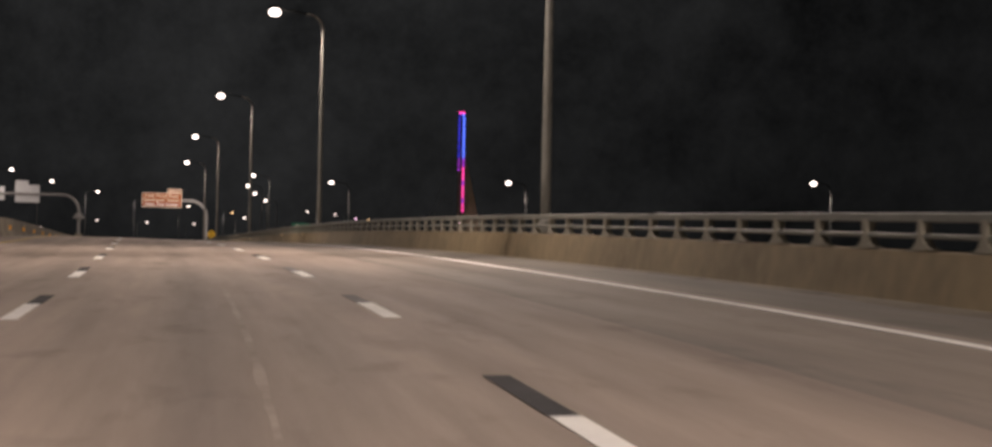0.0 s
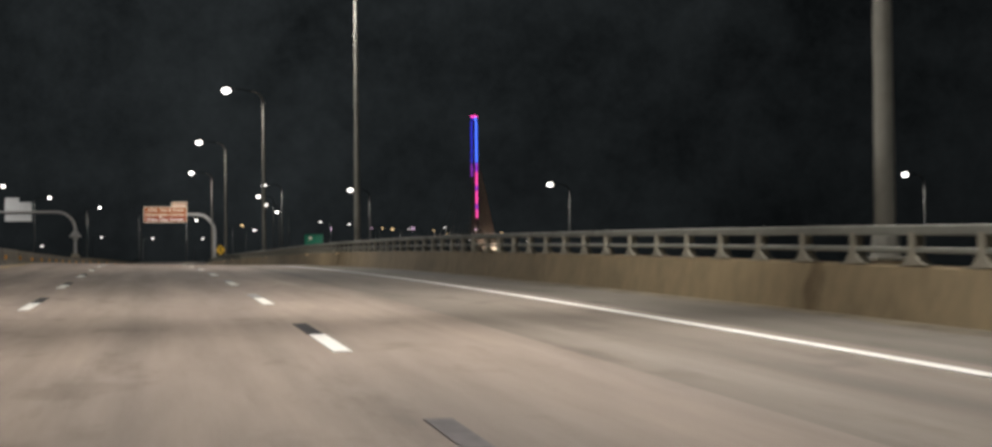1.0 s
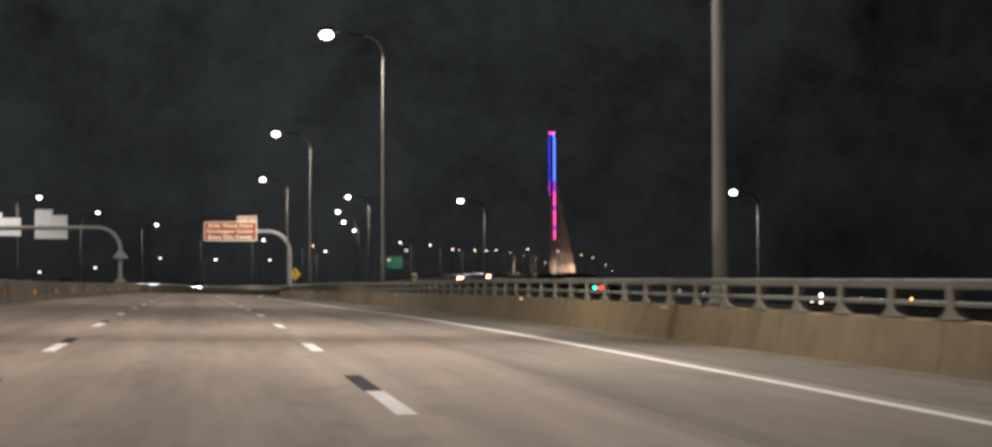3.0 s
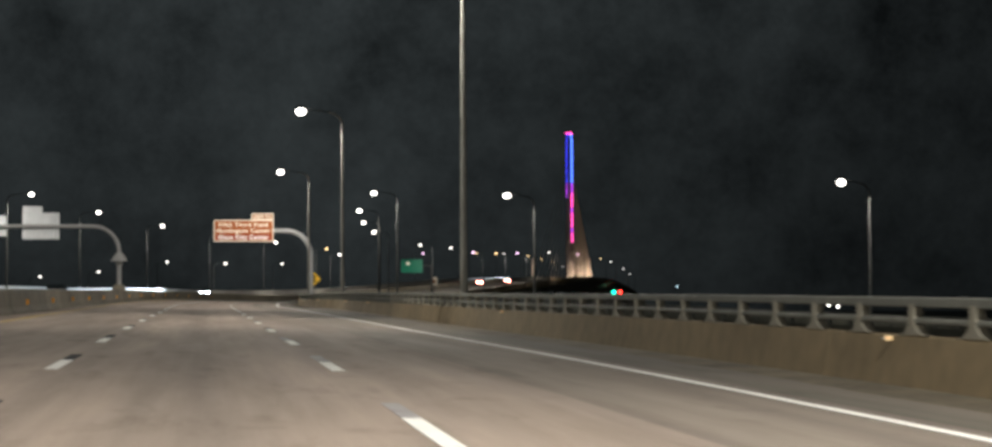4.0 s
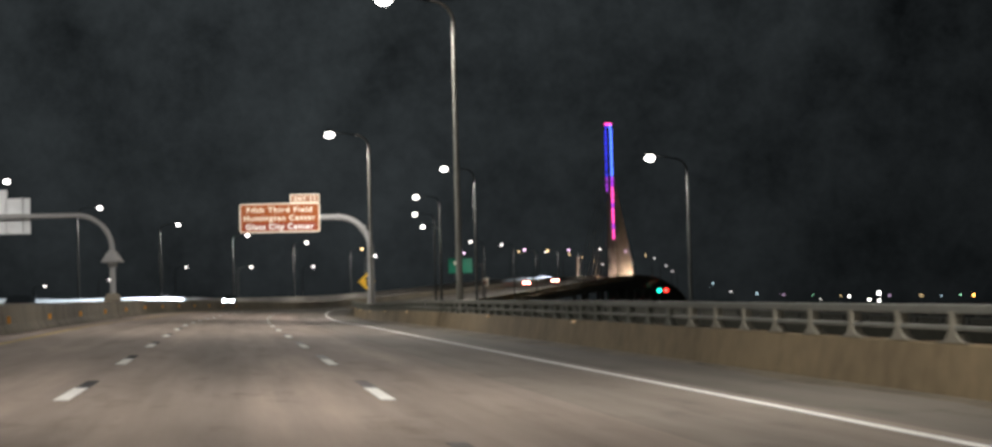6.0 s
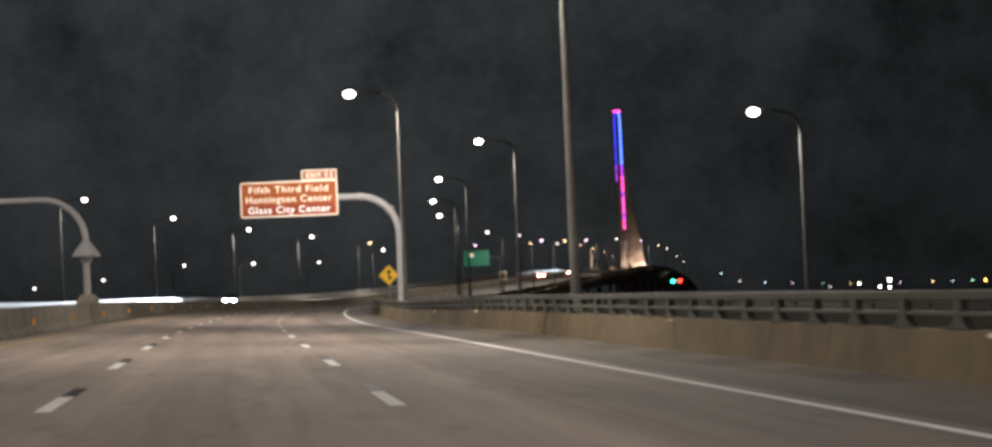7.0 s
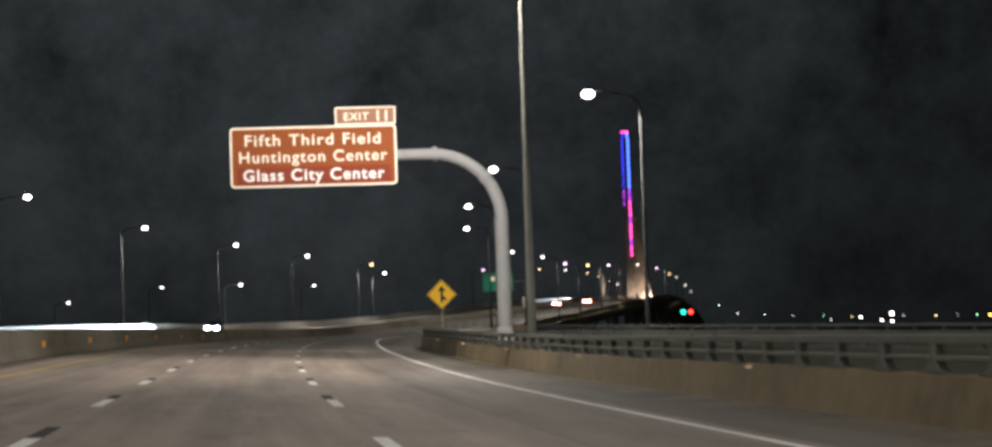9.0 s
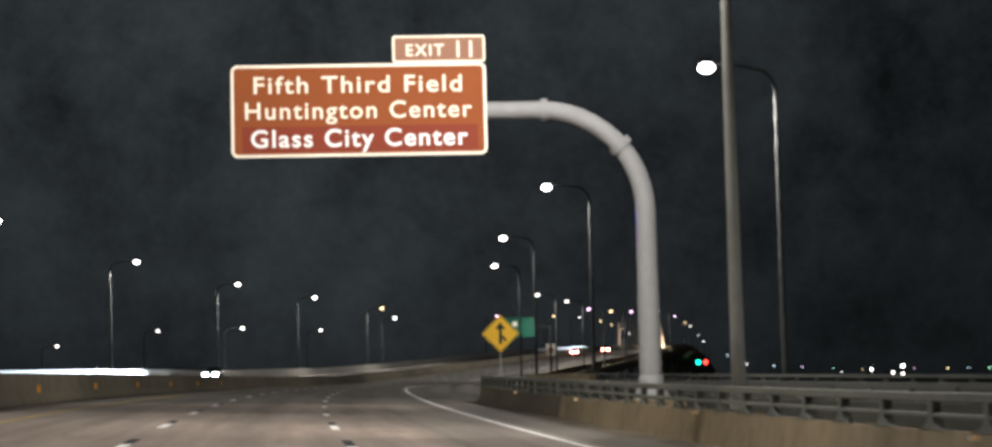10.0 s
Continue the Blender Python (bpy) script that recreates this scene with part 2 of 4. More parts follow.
M_PAINT = surface("dark_car_paint", (0.03, 0.03, 0.035), 0.3, 0.3, 2.0, 0.1)
M_GLASS = surface("dark_car_glass", (0.01, 0.012, 0.014), 0.08, 0, 2.0, 0.1)
M_RUBBER = surface("tyre_rubber", (0.015, 0.015, 0.015), 0.85, 0, 20.0, 0.2)

# ------------------------------------------------------------------ the line of the road
BEND = [(-40, 2.57), (0, 1.55), (40, 0.46), (80, 0.07), (120, 0.18), (160, -0.12), (200, 0.11), (240, -0.4), (280, -0.5), (320, -0.78),
        (380, -0.49), (440, -0.9), (500, -1.1), (560, -0.97), (620, -0.62), (680, -0.23), (740, 0.09), (800, 0.28), (860, 0.33), (920, 0.27),
        (980, 0.15), (1040, 0.01), (1100, -0.12), (1160, -0.2), (1220, -0.15), (1400, 0)]
RISE = [(-40, -2.165), (0, 0), (40, 1.273), (80, 2.229), (120, 2.916), (160, 3.318), (200, 3.644), (240, 3.957), (280, 4.132), (320, 4.452),
        (360, 4.687), (400, 4.8), (440, 4.87), (480, 4.92), (520, 5.03), (560, 5.7), (600, 6.55), (640, 7.55), (680, 8.75), (720, 10.05),
        (760, 11.25), (800, 12.35), (850, 13.4), (900, 14.25), (950, 15.0), (1000, 15.45), (1070, 15.95), (1130, 15.75),
        (1200, 14.4), (1250, 12.95), (1300, 10.3), (1340, 6.8), (1400, 0.2)]
TILT = [(-40, -0.0264), (0, -0.0241), (40, -0.0189), (80, -0.0044), (120, 0.0135), (160, 0.0269), (200, 0.0314), (240, 0.0353), (280, 0.04), (320, 0.0369),
        (360, 0.0278), (400, 0.018), (560, 0.018), (700, 0), (1400, 0)]
STEP = 1.0
S_AXIS = np.arange(-40.0, 1400.5, STEP)


def cubic(knots, s):
    """A smooth curve through knots (monotone tangents)."""
    kx, ky = np.array(knots, float).T
    d = np.diff(ky) / np.diff(kx)
    m = np.r_[d[0], (d[1:] + d[:-1]) / 2, d[-1]]
    i = np.clip(np.searchsorted(kx, s) - 1, 0, len(kx) - 2)
    h = kx[i + 1] - kx[i]
    t = (s - kx[i]) / h
    return ((2 * t**3 - 3 * t**2 + 1) * ky[i] + (t**3 - 2 * t**2 + t) * h * m[i] + (-2 * t**3 + 3 * t**2) * ky[i + 1] + (t**3 - t**2) * h * m[i + 1])


_k = np.interp(S_AXIS, *np.array(BEND).T) / 1000
_o = int(40 / STEP)
_th = np.cumsum(_k) * STEP
_th -= _th[_o]
_x, _y = np.cumsum(-np.sin(_th)) * STEP, np.cumsum(np.cos(_th)) * STEP
_x, _y = _x - _x[_o], _y - _y[_o]
_z, _b = cubic(RISE, S_AXIS), np.interp(S_AXIS, *np.array(TILT).T)


DROP = [(-40, 0.0), (100, 0.10), (180, 0.28), (245, 0.28), (300, 0.12), (330, 0.04), (400, 0.0), (1400, 0.0)]
LIFT = [(-40, 0.0), (110, 0.0), (150, 0.05), (200, 0.11), (250, 0.11), (295, 0.04), (400, 0.0), (1400, 0.0)]


BANK = [(-40, 0.0), (330, 0.0), (350, 0.05), (400, 0.35), (450, 0.75), (500, 0.95), (550, 0.55), (600, 0.12), (660, 0.0), (1400, 0.0)]


def shoulder_level(s, lat):
    """The left shoulder and all beyond lie a little under the tilted lanes, the right one a little over; the opposite carriageway is banked more steeply in the bend."""
    low = np.interp(s, *np.array(DROP).T) * min(1.0, max(0.0, (-5.5 - lat) / 2.6))
    high = np.interp(s, *np.array(LIFT).T) * min(1.0, max(0.0, (lat - 6.2) / 1.8))
    bank = np.interp(s, *np.array(BANK).T) * min(1.1, max(0.0, (-10.7 - lat) / 16.6))
    return high - low + bank


def on_road(s, lat=0.0, up=0.0):
    """The place at s metres along the road, lat metres right of the car's lane centre, up metres over the surface."""
    th = np.interp(s, S_AXIS, _th)
    return Vector((np.interp(s, S_AXIS, _x) + math.cos(th) * lat, np.interp(s, S_AXIS, _y) + math.sin(th) * lat,
                   np.interp(s, S_AXIS, _z) - np.interp(s, S_AXIS, _b) * lat + shoulder_level(s, lat) + up))


EDGE = [(-40, 16.9), (760, 16.9), (840, 13.5), (900, 11.0), (1000, 8.8), (1400, 8.5)]


def outer_edge(s):
    """Lateral place of the outer barrier's back past the merge; the deck narrows on the bridge."""
    return float(np.interp(s, *np.array(EDGE).T))


def at_edge(s, lat=0.0, up=0.0):
    """As on_road, with lat counted from the outer barrier's back."""
    return on_road(s, outer_edge(s) + lat, up)


def heading(s):
    return math.degrees(np.interp(s, S_AXIS, _th))


def road_pose(s, lat=0.0, up=0.0, turn=0.0):
    """Pose with y along the road and z up."""
    p = on_road(s, lat, up)
    return pose(*p, 0, 0, heading(s) + turn)


# ------------------------------------------------------------------ building helpers
def link(name, verts, faces, material, parent=None, label="", smooth=False, uvs=None):
    me = bpy.data.meshes.new(name)
    me.from_pydata([tuple(v) for v in verts], [], faces)
    if uvs is not None:
        layer = me.uv_layers.new(name="road")
        for loop in me.loops:
            layer.data[loop.index].uv = uvs[loop.vertex_index]
    me.materials.append(material)
    if smooth:
        me.shade_smooth()
    me.validate()
    ob = new(name, me)
    if parent is not None:
        ob.parent = parent
    if label:
        tagged(ob, label)
    return ob


def part(name, bm, material, parent=None, label="", smooth=False):
    me = bpy.data.meshes.new(name)
    bmesh.ops.recalc_face_normals(bm, faces=bm.faces)
    bm.to_mesh(me)
    bm.free()
    me.materials.append(material)
    if smooth:
        me.shade_smooth()
    ob = new(name, me)
    if parent is not None:
        ob.parent = parent
    if label:
        tagged(ob, label)
    return ob


def box(bm, cx, cy, cz, sx, sy, sz, bevel=0.0, m=None):
    r = bmesh.ops.create_cube(bm, size=1.0, matrix=(m or Matrix()) @ Matrix.Translation((cx, cy, cz)) @ Matrix.Diagonal((sx, sy, sz, 1)))
    if bevel:
        edges = {e for v in r["verts"] for e in v.link_edges}
        bmesh.ops.bevel(bm, geom=list(edges), offset=bevel, segments=2, affect="EDGES", profile=0.5)


def tube(bm, path, radii, sides=12, cap=True):
    """A tube of varying radius along a list of points."""
    pts = [Vector(p) for p in path]
    rings = []
    ref = Vector((0, 1, 0))
    for i, p in enumerate(pts):
        d = (pts[min(i + 1, len(pts) - 1)] - pts[max(i - 1, 0)]).normalized()
        u = d.cross(ref)
        if u.length < 1e-3:
            u = d.cross(Vector((1, 0, 0)))
        u.normalize()
        v = d.cross(u)
        rings.append([bm.verts.new(p + (u * math.cos(a) + v * math.sin(a)) * radii[i]) for a in [2 * math.pi * k / sides for k in range(sides)]])
    for a, b in zip(rings, rings[1:]):
        for k in range(sides):
            bm.faces.new((a[k], a[(k + 1) % sides], b[(k + 1) % sides], b[k]))
    if cap:
        bm.faces.new(rings[0][::-1])
        bm.faces.new(rings[-1])


def lathe(bm, profile, sides=16, centre=(0, 0, 0)):
    rings = []
    for r, z in profile:
        rings.append([bm.verts.new((centre[0] + r * math.cos(2 * math.pi * k / sides), centre[1] + r * math.sin(2 * math.pi * k / sides), centre[2] + z)) for k in range(sides)])
    for a, b in zip(rings, rings[1:]):
        for k in range(sides):
            bm.faces.new((a[k], a[(k + 1) % sides], b[(k + 1) % sides], b[k]))
    bm.faces.new(rings[0][::-1])
    bm.faces.new(rings[-1])


def stretch(s0, s1, fine=2.0):
    n = max(1, int(round((s1 - s0) / fine)))
    return [s0 + (s1 - s0) * i / n for i in range(n + 1)]


def sweep(name, s0, s1, outline, material, parent=None, fine=2.0, where=on_road, closed=True, label="", mark=False):
    """An outline of (lat, up) swept along the road from s0 to s1."""
    ss = stretch(s0, s1, fine)
    n = len(outline)
    verts, uvs, faces = [], [], []
    for s in ss:
        for lat, up in outline:
            verts.append(where(s, lat, up))
            uvs.append((lat, s))
    for i in range(len(ss) - 1):
        for k in range(n if closed else n - 1):
            a, b = i * n + k, i * n + (k + 1) % n
            faces.append((a, b, b + n, a + n))
    if closed:
        faces.append(tuple(range(n))[::-1])
        faces.append(tuple(range((len(ss) - 1) * n, len(ss) * n)))
    return link(name, verts, faces, material, parent, label, uvs=uvs)


def empty(name, m=None):
    ob = new(name)
    ob.empty_display_size = 0.3
    if m is not None:
        ob.matrix_basis = m
    return ob


# lateral places of the lines and walls
LANE = 3.658
RIGHT_DASH, LEFT_DASH = 1.791, 1.791 - 3.656
RIGHT_EDGE, LEFT_EDGE = 5.89, -5.50
WALL_FOOT, POLE_LAT = 8.02, 8.88
MEDIAN_FACE, MEDIAN_MID, MEDIAN_BACK = -8.3, -9.5, -10.7
FAR_WALL, FAR_POLE = -27.3, -28.0
WALL_END = 339.0
DASH, FIRST_DASH = 12.192, 10.16

# ------------------------------------------------------------------ ground and decks
ground = link("ground", [(-2600, -800, -9.0), (2600, -800, -9.0), (2600, 4200, -9.0), (-2600, 4200, -9.0)], [(0, 1, 2, 3)], M_GROUND)
tagged(ground, "dark unlit ground far below the elevated road", "ground", kind="structure")


def deck(name, s0, s1, left, right, material, label, thick=0.9):
    ss = stretch(s0, s1, 2.0)
    verts, uvs, faces = [], [], []
    edge = (lambda s: right) if right is not None else outer_edge
    for s in ss:
        for c in [left + (edge(s) - left) * k / 8 for k in range(9)]:
            verts.append(on_road(s, c, 0))
            uvs.append((c, s))
    top = len(verts)
    for s in ss:
        for c in (left, edge(s)):
            verts.append(on_road(s, c, -thick))
            uvs.append((c, s))
    for i in range(len(ss) - 1):
        for k in range(8):
            a = i * 9 + k
            faces.append((a, a + 1, a + 10, a + 9))
        b = top + 2 * i
        faces.append((b, b + 2, b + 3, b + 1))
        faces.append((i * 9, i * 9 + 9, b + 2, b))
        faces.append((i * 9 + 8, b + 1, b + 3, i * 9 + 17))
    ob = link(name, verts, faces, material, uvs=uvs)
    return tagged(ob, label, "road", kind="structure")


JOINT, SEAM = 3.75, 331.0
road = deck("road", -40, SEAM, MEDIAN_FACE - 0.1, JOINT, M_ROAD, "worn grey-brown concrete highway deck with tyre-dark wheel paths")
deck("road_outer", -40, SEAM, JOINT, RIGHT_EDGE + 0.35, M_OUTER, "greyer concrete strip of the outer lane")
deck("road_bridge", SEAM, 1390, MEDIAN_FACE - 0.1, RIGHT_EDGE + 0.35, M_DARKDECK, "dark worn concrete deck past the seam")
deck("road_opposite", -40, 1390, FAR_WALL, MEDIAN_BACK, M_SHOULDER, "grey concrete deck of the opposite carriageway")
shoulder = deck("shoulder", -40, WALL_END, RIGHT_EDGE + 0.35, POLE_LAT + 0.6, M_SHOULDER, "grey concrete shoulder beside the parapet wall")
deck("road_merged", WALL_END, 1390, RIGHT_EDGE + 0.35, None, M_SHOULDER, "grey concrete merging lane and shoulder")

# the ramp that joins from the right, by the line of its lamp poles
RAMP = [(118, 124, -1.4), (90, 161, -0.3), (61.2, 199.7, 0.9), (35.2, 240.8, 2.1), (15.8, 282.2, 3.5), (5.3, 332.0, 4.1), (4.7, 382.0, 4.45)]
_r = np.array(RAMP, float)
_ri = np.arange(len(RAMP)) * 50.0


def on_ramp(s, lat=0.0, up=0.0):
    """s metres along the ramp, lat metres right of its lamp poles."""
    x, y, z = (cubic(list(zip(_ri, _r[:, k])), s) for k in range(3))
    x1, y1 = (cubic(list(zip(_ri, _r[:, k])), s + 0.5) for k in range(2))
    d = Vector((x1 - x, y1 - y, 0)).normalized()
    return Vector((x + d.y * lat, y - d.x * lat, z + up))


def ramp_heading(s):
    d = on_ramp(s + 0.5) - on_ramp(s)
    return math.degrees(math.atan2(-d.x, d.y))


ramp = sweep("ramp_road", 0, 299, [(0.5, 0), (-9.0, 0), (-9.0, -0.9), (0.5, -0.9)], M_SHOULDER, where=on_ramp)
tagged(ramp, "grey concrete ramp deck rising to join the highway", "road", kind="structure")

# ------------------------------------------------------------------ road markings
for label, lat, mat in (("solid white painted edge line", RIGHT_EDGE, M_WHITE), ("solid yellow painted edge line by the median", LEFT_EDGE, M_YELLOW)):
    m = sweep("edge_line", -40, 1300, [(lat - 0.075, 0.004), (lat + 0.075, 0.004), (lat + 0.075, 0.009), (lat - 0.075, 0.009)], mat, road, fine=4.0, label=label)


def dash_mesh(name, s0, s1, lat, wide, mat, label):
    return sweep(name, s0, s1, [(lat - wide / 2, 0.003), (lat + wide / 2, 0.003), (lat + wide / 2, 0.008), (lat - wide / 2, 0.008)], mat, road, fine=1.6, label=label)


rng = random.Random(5)
# state of the contrast stripes along the right-hand line: worn pale, greyed, or gone; the others are still black
PALE, GREYED, GONE = (4, 5, 6, 8, 9, 10, 11, 15, 16), (1, 2, 13, 14, 17, 18), (19, 20)
for n in range(-3, 66):
    for lat in (RIGHT_DASH, LEFT_DASH):
        far_end = FIRST_DASH + n * DASH
        dash_mesh("lane_dash", far_end - 3.05, far_end, lat, 0.17, M_WHITE, "")
        if n < 40:
            right = lat == RIGHT_DASH
            if right and n in GONE:
                continue
            mat, state = M_BLACK, "black"
            if right and n in PALE:
                mat, state = M_WORN, "faded pale"
            elif right and n in GREYED:
                mat, state = M_GREYED, "worn grey"
            dash_mesh("contrast_dash", far_end + 0.05, far_end + 2.1 + 0.7 * rng.random(), lat + rng.uniform(-0.02, 0.02), 0.17, mat, state + " contrast stripe after the white dash")

M_SEAL = surface("joint_sealant", (0.285, 0.23, 0.19), 0.9, 0, 6.0, 0.35, 0.2)


def sealed_joint(s0, s1, lat, wander, wide, seed):
    """A hand-poured sealant line along the deck, uneven in width."""
    g = random.Random(seed)
    verts, faces = [], []
    ss = stretch(s0, s1, 0.7)
    for i, s in enumerate(ss):
        mid_lat = lat + wander * (s - s0) / (s1 - s0) + g.uniform(-0.006, 0.006)
        half = wide / 2 * g.uniform(0.5, 1.2)
        verts += [on_road(s, mid_lat - half, 0.004), on_road(s, mid_lat + half, 0.004)]
        if i:
            faces.append((2 * i - 2, 2 * i - 1, 2 * i + 1, 2 * i))
    link("sealed_joint", verts, faces, M_SEAL, road, "dark sealed joint in the deck")


sealed_joint(-20, 27, 0.22, 0.1, 0.07, 3)
sealed_joint(215, 262, 3.55, 0.1, 0.06, 4)

# ------------------------------------------------------------------ right parapet
parapet = empty("parapet_wall")
tagged(parapet, "tan concrete parapet wall carrying two steel rails", "barrier", kind="structure")
wall_outline = [(WALL_FOOT, 0.0), (WALL_FOOT + 0.02, 0.10), (WALL_FOOT + 0.11, 0.58), (WALL_FOOT + 0.14, 0.60), (WALL_FOOT + 0.42, 0.60), (WALL_FOOT + 0.44, 0.57), (WALL_FOOT + 0.44, -0.95), (WALL_FOOT, -0.95)]
PANEL = 6.1
for k in range(-6, 57):
    s0 = k * PANEL
    s1 = min(s0 + PANEL, WALL_END)
    if s1 - s0 > 0.5:
        sweep("wall_panel", s0 + 0.010, s1 - 0.010, wall_outline, M_WALL_DARK if s0 > 308 else M_WALL, parapet, fine=3.05)
sweep("end_post", WALL_END - 0.22, WALL_END - 0.06, [(WALL_FOOT + 0.11, 0.6), (WALL_FOOT + 0.11, 1.05), (WALL_FOOT + 0.30, 1.05), (WALL_FOOT + 0.30, 0.6)], M_POST, parapet, fine=0.2)
RAIL_LAT = WALL_FOOT + 0.28
DARK_FROM = 190.0
for name, lo, hi, lat0, lat1 in (("top_rail", 0.925, 1.04, RAIL_LAT - 0.16, RAIL_LAT + 0.04), ("middle_rail", 0.735, 0.80, RAIL_LAT - 0.16, RAIL_LAT - 0.02)):
    c = 0.015
    outline = [(lat0, lo + c), (lat0 + c, lo), (lat1 - c, lo), (lat1, lo + c), (lat1, hi - c), (lat1 - c, hi), (lat0 + c, hi), (lat0, hi - c)]
    # tube sections with open joints; those towards the ramp are darker
    start = -38.15
    while start < WALL_END - 1.0:
        end = min(start + 14.765, WALL_END - 0.14)
        sweep(name, start, end - 0.012, outline, M_RAIL if start < DARK_FROM else M_RAIL_DARK, parapet, fine=3.0)
        start = end

# flared concrete rail post: wide curved foot, narrow stem
bm = bmesh.new()
prof = [(0.52, 0.0), (0.40, 0.005), (0.30, 0.018), (0.22, 0.042), (0.16, 0.075), (0.115, 0.115), (0.09, 0.16), (0.08, 0.22), (0.08, 0.36)]
left = [(-w, z) for w, z in prof]
right = [(w, z) for w, z in prof][::-1]
ring = left + right
fr_v = [bm.verts.new((-0.06, y, z)) for y, z in ring]
bk_v = [bm.verts.new((0.06, y, z)) for y, z in ring]
bm.faces.new(fr_v)
bm.faces.new(bk_v[::-1])
for k in range(len(ring)):
    bm.faces.new((fr_v[k], bk_v[k], bk_v[(k + 1) % len(ring)], fr_v[(k + 1) % len(ring)]))
post0 = part("rail_post", bm, M_POST, parapet)
dark_post = post0.data.copy()
dark_post.materials[0] = M_RAIL_DARK
POST = 1.8456
s = 29.21 - POST * 36
first = True
while s < WALL_END - 1.5:
    ob = post0 if first else post0.copy()
    if not first:
        scene.collection.objects.link(ob)
    if s > DARK_FROM:
        ob.data = dark_post
    ob.matrix_basis = road_pose(s, WALL_FOOT + 0.17, 0.6)
    first = False
    s += POST

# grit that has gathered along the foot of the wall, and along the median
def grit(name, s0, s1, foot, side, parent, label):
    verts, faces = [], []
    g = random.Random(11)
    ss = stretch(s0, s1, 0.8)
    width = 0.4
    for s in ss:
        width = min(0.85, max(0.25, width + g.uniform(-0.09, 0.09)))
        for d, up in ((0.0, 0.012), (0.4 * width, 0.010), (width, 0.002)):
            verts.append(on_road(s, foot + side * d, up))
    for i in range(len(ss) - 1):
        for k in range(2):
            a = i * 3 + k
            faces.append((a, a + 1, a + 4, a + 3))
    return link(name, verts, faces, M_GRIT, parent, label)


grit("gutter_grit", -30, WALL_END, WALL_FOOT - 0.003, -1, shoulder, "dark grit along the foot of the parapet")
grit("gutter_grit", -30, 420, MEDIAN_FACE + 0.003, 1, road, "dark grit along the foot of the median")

# amber delineators on the face of both walls

def delineator(s, lat, up, wide, tall, mat, label):
    """A small reflector plate with its bracket."""
    root = empty("delineator", road_pose(s, lat, up))
    bm = bmesh.new()
    box(bm, 0, -0.01, 0, wide, 0.02, tall, 0.006)
    part("reflector", bm, mat, root)
    bm = bmesh.new()
    box(bm, 0.0, 0.04, 0, 0.1, 0.07, 0.03)
    part("bracket", bm, M_ALU, root)
    return tagged(root, label, "reflector", group="wall delineators")


for s in np.arange(215.7 - 16.2 * 13, 425, 16.2):
    delineator(s, MEDIAN_FACE + 0.06, 0.52, 0.13, 0.26, M_REFLECT, "amber reflector plate on the median wall")
for s in (110.5, 125.8, 156.5, 201.5, 217, 247, 262.5, 278.6, 293, 308, 323):
    delineator(s, WALL_FOOT + 0.06, 0.55, 0.10, 0.06, M_PALE, "small pale amber reflector on the parapet wall")

# ------------------------------------------------------------------ median and far walls
median = empty("median_wall")
tagged(median, "stained concrete median barrier between the carriageways", "barrier", kind="structure")
for k in range(-6, 110):
    s0, s1 = k * 6.1, k * 6.1 + 6.1
    o = [(MEDIAN_FACE, 0.0), (MEDIAN_FACE - 0.01, 0.08), (MEDIAN_FACE - 0.16, 0.33), (MEDIAN_FACE - 0.22, 1.05), (MEDIAN_FACE - 0.25, 1.07), (MEDIAN_FACE - 0.46, 1.07), (MEDIAN_FACE - 0.5, -0.9), (MEDIAN_FACE, -0.9)]
    sweep("wall_panel", s0 + 0.008, s1 - 0.008, o, M_MEDIAN_DARK if s0 > 308 else M_MEDIAN, median, fine=3.05)
sweep("wall_rear", -38, 1390, [(MEDIAN_BACK, 0), (MEDIAN_BACK + 0.2, 1.07), (MEDIAN_BACK + 0.45, 1.07), (MEDIAN_BACK + 0.5, -0.9), (MEDIAN_BACK, -0.9)], M_MEDIAN, median, fine=4)
sweep("wall_front", 110 * 6.1, 1390, [(MEDIAN_FACE, 0), (MEDIAN_FACE - 0.2, 1.07), (MEDIAN_FACE - 0.45, 1.07), (MEDIAN_FACE - 0.5, -0.9), (MEDIAN_FACE, -0.9)], M_MEDIAN, median, fine=4)
sweep("median_slab", -38, 1390, [(MEDIAN_FACE - 0.5, 0.1), (MEDIAN_BACK + 0.5, 0.1), (MEDIAN_BACK + 0.5, -0.9), (MEDIAN_FACE - 0.5, -0.9)], M_MEDIAN, median, fine=4)

outer = sweep("wall_outer", -38, 1390, [(FAR_WALL, -0.9), (FAR_WALL, 0), (FAR_WALL - 0.15, 1.07), (FAR_WALL - 0.45, 1.07), (FAR_WALL - 0.45, 0.0), (FAR_WALL - 1.1, 0.0), (FAR_WALL - 1.1, -0.9)], M_SEALED, fine=4)
tagged(outer, "concrete outer barrier of the opposite carriageway", "barrier", kind="structure")
merge_wall = sweep("wall_merge", WALL_END + 34, 1390, [(-0.5, -0.9), (-0.5, 0), (-0.4, 1.07), (-0.05, 1.07), (-0.05, 0.0), (0.6, 0.0), (0.6, -0.9)], M_WALL, fine=4, where=at_edge)
tagged(merge_wall, "concrete outer barrier beyond the merging ramp", "barrier", kind="structure")
ramp_wall = empty("ramp_wall")
tagged(ramp_wall, "concrete ramp parapet with two steel rails", "barrier", kind="structure")
sweep("wall_body", 1, 299, [(-0.5, 0), (-0.42, 0.6), (-0.12, 0.6), (-0.1, -0.9), (-0.5, -0.9)], M_SHADED, ramp_wall, where=on_ramp)
